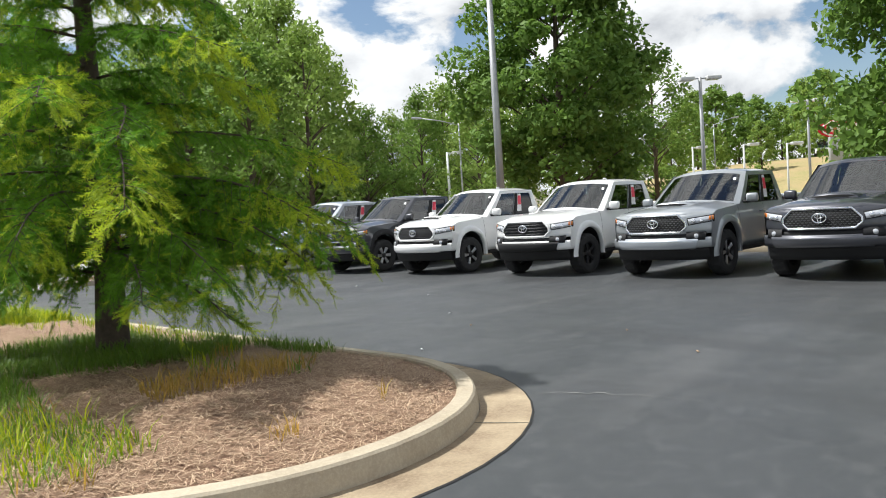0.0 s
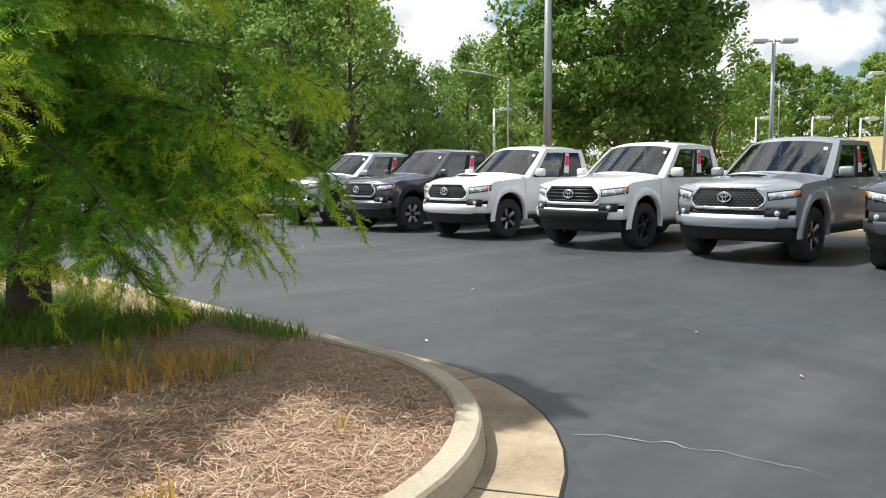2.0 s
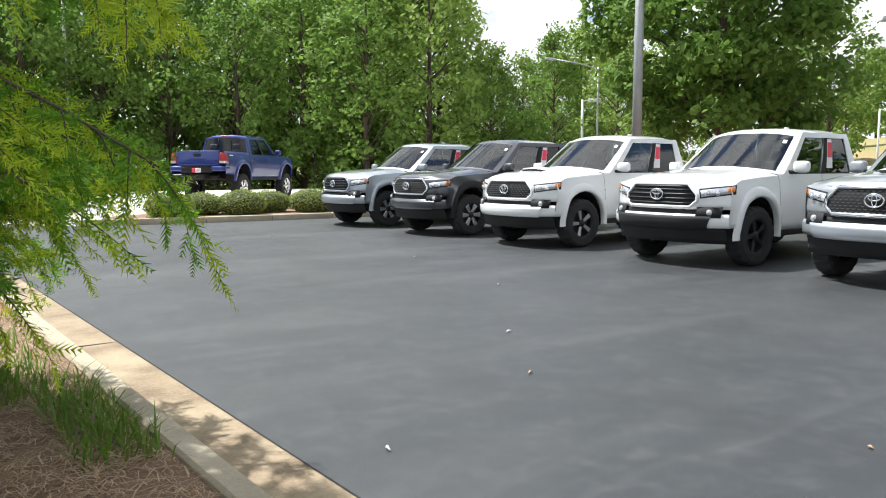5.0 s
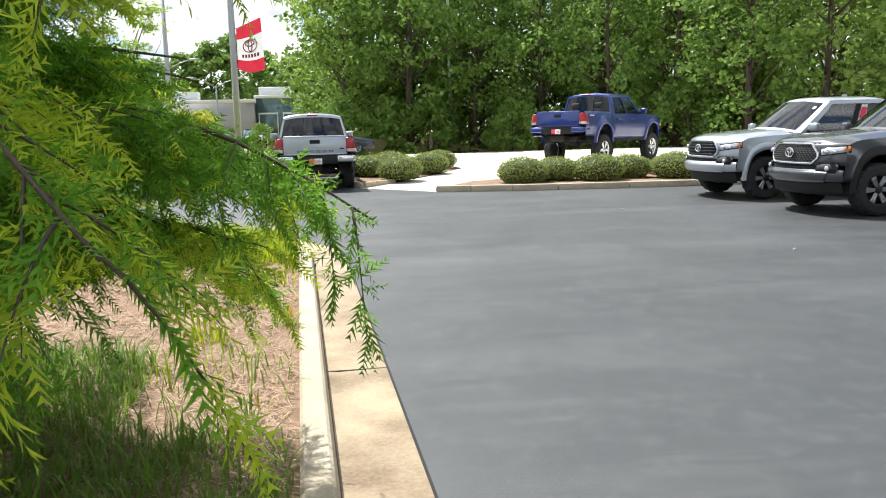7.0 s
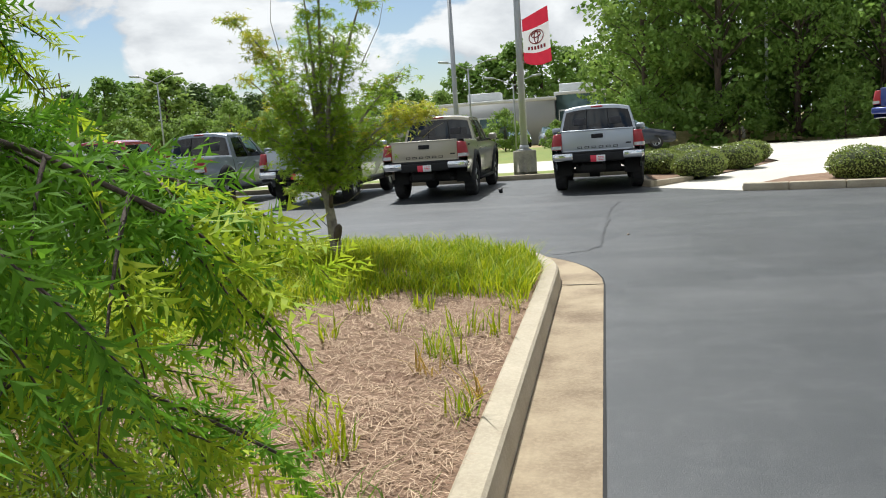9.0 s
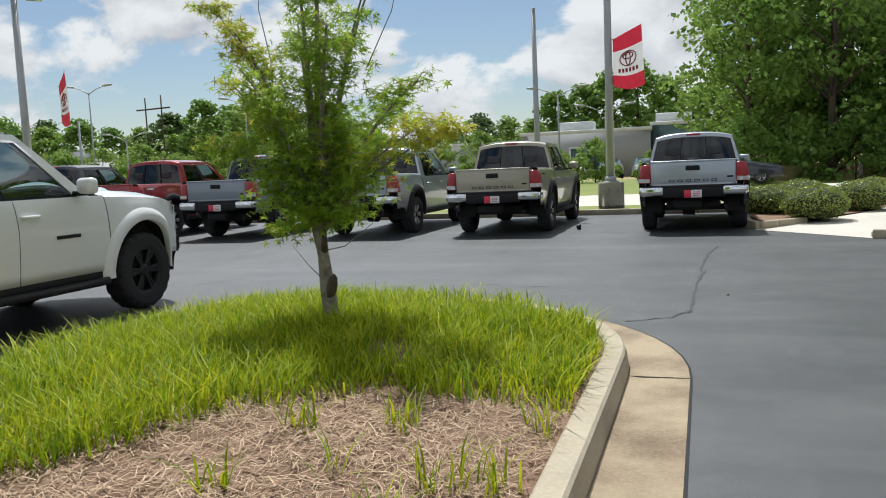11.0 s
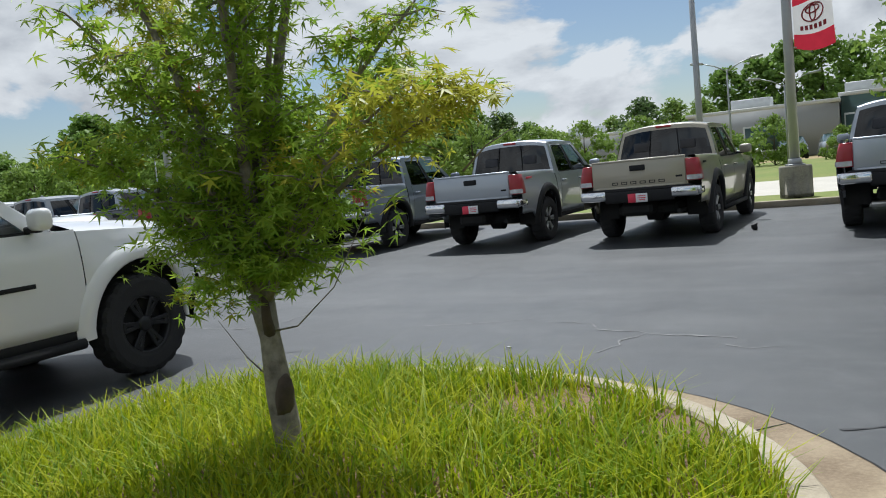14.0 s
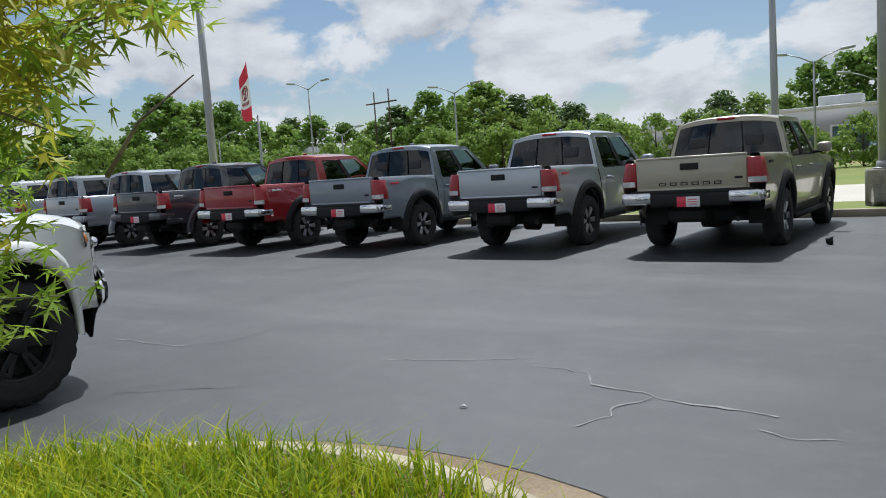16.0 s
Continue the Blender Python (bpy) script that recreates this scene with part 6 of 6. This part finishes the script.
def car(color, m, label, group):
    """A small parked car, far off."""
    t = thing("parked_car", label, "car", group, m)
    rows = []
    for x, zb, zt, w in ((0, 0.35, 0.60, 0.70), (-0.15, 0.25, 0.72, 0.80), (-1.1, 0.25, 0.88, 0.86), (-2.2, 0.25, 0.92, 0.88), (-3.6, 0.25, 0.95, 0.87), (-4.3, 0.28, 0.92, 0.82), (-4.45, 0.4, 0.8, 0.74)):
        rows.append([(x, s * w, z) for s, z in ((1, zb), (1.02, (zb + zt) / 2), (0.94, zt), (0.5, zt + 0.03), (-0.5, zt + 0.03), (-0.94, zt), (-1.02, (zb + zt) / 2), (-1, zb))])
    part("body", grid("body", rows), color, t)
    rows = [[(x, s * w, z) for s, z in ((1, 0.88), (0.84, z1), (0, z1 + 0.04), (-0.84, z1), (-1, 0.88))] for x, z1, w in ((-1.15, 0.9, 0.80), (-1.85, 1.38, 0.76), (-2.9, 1.42, 0.76), (-3.9, 0.95, 0.80))]
    part("glass_cabin", grid("cabin", rows), GREENGLASS, t)
    part("roof", grid("roof", [[(x, s * 0.62, 1.425 + 0.03 * (1 - s * s)) for s in (-1, -0.5, 0, 0.5, 1)] for x in (-1.8, -2.4, -2.95)]), color, t)
    for ax in (-0.85, -3.5):
        for s in (1, -1):
            w = part("wheel", M["brake_disc_five"], UNDER, t, "", Matrix.Translation((ax, s * 0.76, 0.31)) @ Matrix.Rotation(0 if s > 0 else math.pi, 4, "Z") @ Matrix.Diagonal((0.8, 0.8, 0.8, 1)))
            part("tyre", M["tyre_five"], RUBBER, w); part("rim", M["rim_five"], ALLOY, w); part("spokes", M["spokes_five"], ALLOY, w)


def build_far():
    building(-16, -4.4, 78, 96, 4.0, "grey clad commercial building with a green glass corner", CLADDING, 2)
    building(-34, -17, 80, 98, 3.4, "long low grey commercial building", CLADDING, 1)
    building(-4.3, 0.2, 79, 92, 4.4, "green glass corner of the grey building", GREENGLASS, 2)
    building(-66, -60, 70, 76, 3.6, "small pale flat-roofed building among the trees", WHITEMETAL, 3)
    far = "cars parked across the street"
    for x, c, lab in ((-9.5, WHITE, "white parked car"), (-6.8, DARKGRAY, "dark parked car"), (-4.3, SILVER, "silver parked car"), (-12.3, SILVER, "silver parked car"), (-15.0, BLACKPAINT, "black parked car"), (1.6, RED, "red parked car")):
        car(c, pose(x, 66, 0.1, 0, 0, 100), lab + " before the far building", far)
    car(BLACKPAINT, pose(3.1, 39.5, 0.2, 0, 0, 0), "black car on the street beyond the bushes", "")
    far = "cars on the bank"
    for i, (x, y, c, lab) in enumerate(((39, 9.8, RED, "red parked car"), (38, 7.4, WHITE, "white parked car"), (38, 5.0, SILVER, "silver parked car"), (37.5, 2.6, DARKGRAY, "dark parked car"), (38, 0.2, WHITE, "white parked car"),
                                        (84, 25, WHITE, "white car high on the drive"), (86, 18.5, DARKGRAY, "dark car high on the drive"))):
        car(c, pose(x, y, ground_height(x, y) + 0.06, 0, 0, 200), lab + " beyond the truck row", far)
    t = thing("plum_bush", "dark red-leaved shrub by the oval sign", "bush", m=pose(50, 12.4, ground_height(50, 12.4)) @ Matrix.Diagonal((0.42, 0.42, 0.35, 1)))
    sh = tree_shapes("plum", 4.6, 0.1, 2.6, 0.30, 2200, 35, seed=60, trunk=0.1)
    part("trunk", sh[0], BARK, t)
    part("crown", sh[1], shader("plum_leaves", (0.06, 0.014, 0.02), 0.5, per_island=0.7, color2=(0.12, 0.03, 0.03)), t)


# ---- marks on the asphalt ----
def crack(points, w, label, mat=None):
    bm = bmesh.new()
    pts = []
    for (x0, y0), (x1, y1) in zip(points, points[1:]):
        for k in np.linspace(0, 1, 7)[:-1]:
            pts.append(Vector((x0 + (x1 - x0) * k, y0 + (y1 - y0) * k, 0.0045)))
    pts.append(Vector((*points[-1], 0.0045)))
    rows = []
    for i, p in enumerate(pts):
        j = Vector((noise.noise(p * 7), noise.noise(p * 7 + Vector((9, 0, 0))), 0)) * 0.06
        d = (pts[min(i + 1, len(pts) - 1)] - pts[max(i - 1, 0)]).normalized()
        side = Vector((-d.y, d.x, 0)) * w * 0.55 * (0.15 + 0.85 * abs(noise.noise(p * 5)) * 2)
        rows.append([p + j + side, p + j - side])
    tagged(part("asphalt_crack", grid("crack", rows, False), mat or CRACK), label, "crack", kind="structure")


def build_marks():
    pale = "pale dusty crack in the asphalt"
    crack([(-2.98, 13.57), (-2.57, 13.54), (-2.43, 13.29), (-2.08, 13.23), (-2.02, 13.17), (-1.73, 13.13), (-1.30, 13.07)], 0.022, pale)
    crack([(-2.02, 13.17), (-2.10, 12.88), (-2.17, 12.57)], 0.02, pale)
    crack([(-7.11, 13.13), (-6.19, 13.08), (-5.93, 13.43), (-5.91, 13.88)], 0.02, pale)
    crack([(-1.37, 12.85), (-1.17, 12.81), (-1.0, 12.82)], 0.014, "short pale crack in the asphalt")
    crack([(-4.1, 13.35), (-3.6, 13.5), (-3.1, 13.75)], 0.014, "faint scuffed crack in the asphalt")
    crack([(-0.56, -0.25), (-0.34, -0.67), (-0.27, -0.99), (-0.2, -1.4)], 0.012, "pale scuffed crack running from the gutter")
    crack([(-5.30, 11.96), (-4.88, 12.22), (-4.51, 12.47)], 0.016, "thin dark crack in the asphalt", TAR)
    crack([(0.25, 17.1), (0.14, 16.1), (0.07, 15.1), (0.05, 13.9), (-0.02, 12.9), (-0.03, 11.8), (-0.18, 11.46), (-0.55, 11.2)], 0.045, "dark tar-filled crack in the asphalt", TAR)
    # uneven dark lump standing in for a small thing not made out
    t = thing("dark_lump", "small dark uneven lump on the asphalt", "litter", m=pose(-2.31, 20.6, 0.0))
    bm = bmesh.new()
    bmesh.ops.create_icosphere(bm, subdivisions=2, radius=0.07)
    for v in bm.verts:
        k = 0.75 + 0.7 * noise.noise(v.co * 22)
        v.co = Vector((v.co.x * k, v.co.y * k * 0.8, max(0.0, 0.05 + v.co.z * k)))
    part("body", bm, TRIM, t)
    r = random.Random(3)
    for k, (x, y, a) in enumerate(((1.86, 2.55, 20), (0.40, 1.94, 70), (2.6, 3.6, 10), (1.4, -0.6, 40), (4.9, 13.1, 0), (4.2, 5.6, 15), (2.2, 0.6, 60), (5.0, 8.4, 30), (-2.9, 12.6, 10), (0.3, 12.6, 50))):
        ln = r.uniform(0.02, 0.045)
        bm = tube_bm([(-ln, 0, 0.008), (0, ln * 0.2, 0.014), (ln, 0, 0.007)], [0.004, 0.009, 0.003], 5)
        tagged(part("litter_scrap", bm, STICKER_WHITE if k % 3 else STRAW, m=pose(x, y, 0, 0, 0, a)), "small pale leaf scrap lying on the asphalt", "litter", "scraps on the asphalt")


build_beds()
build_poles()
build_far()
build_marks()
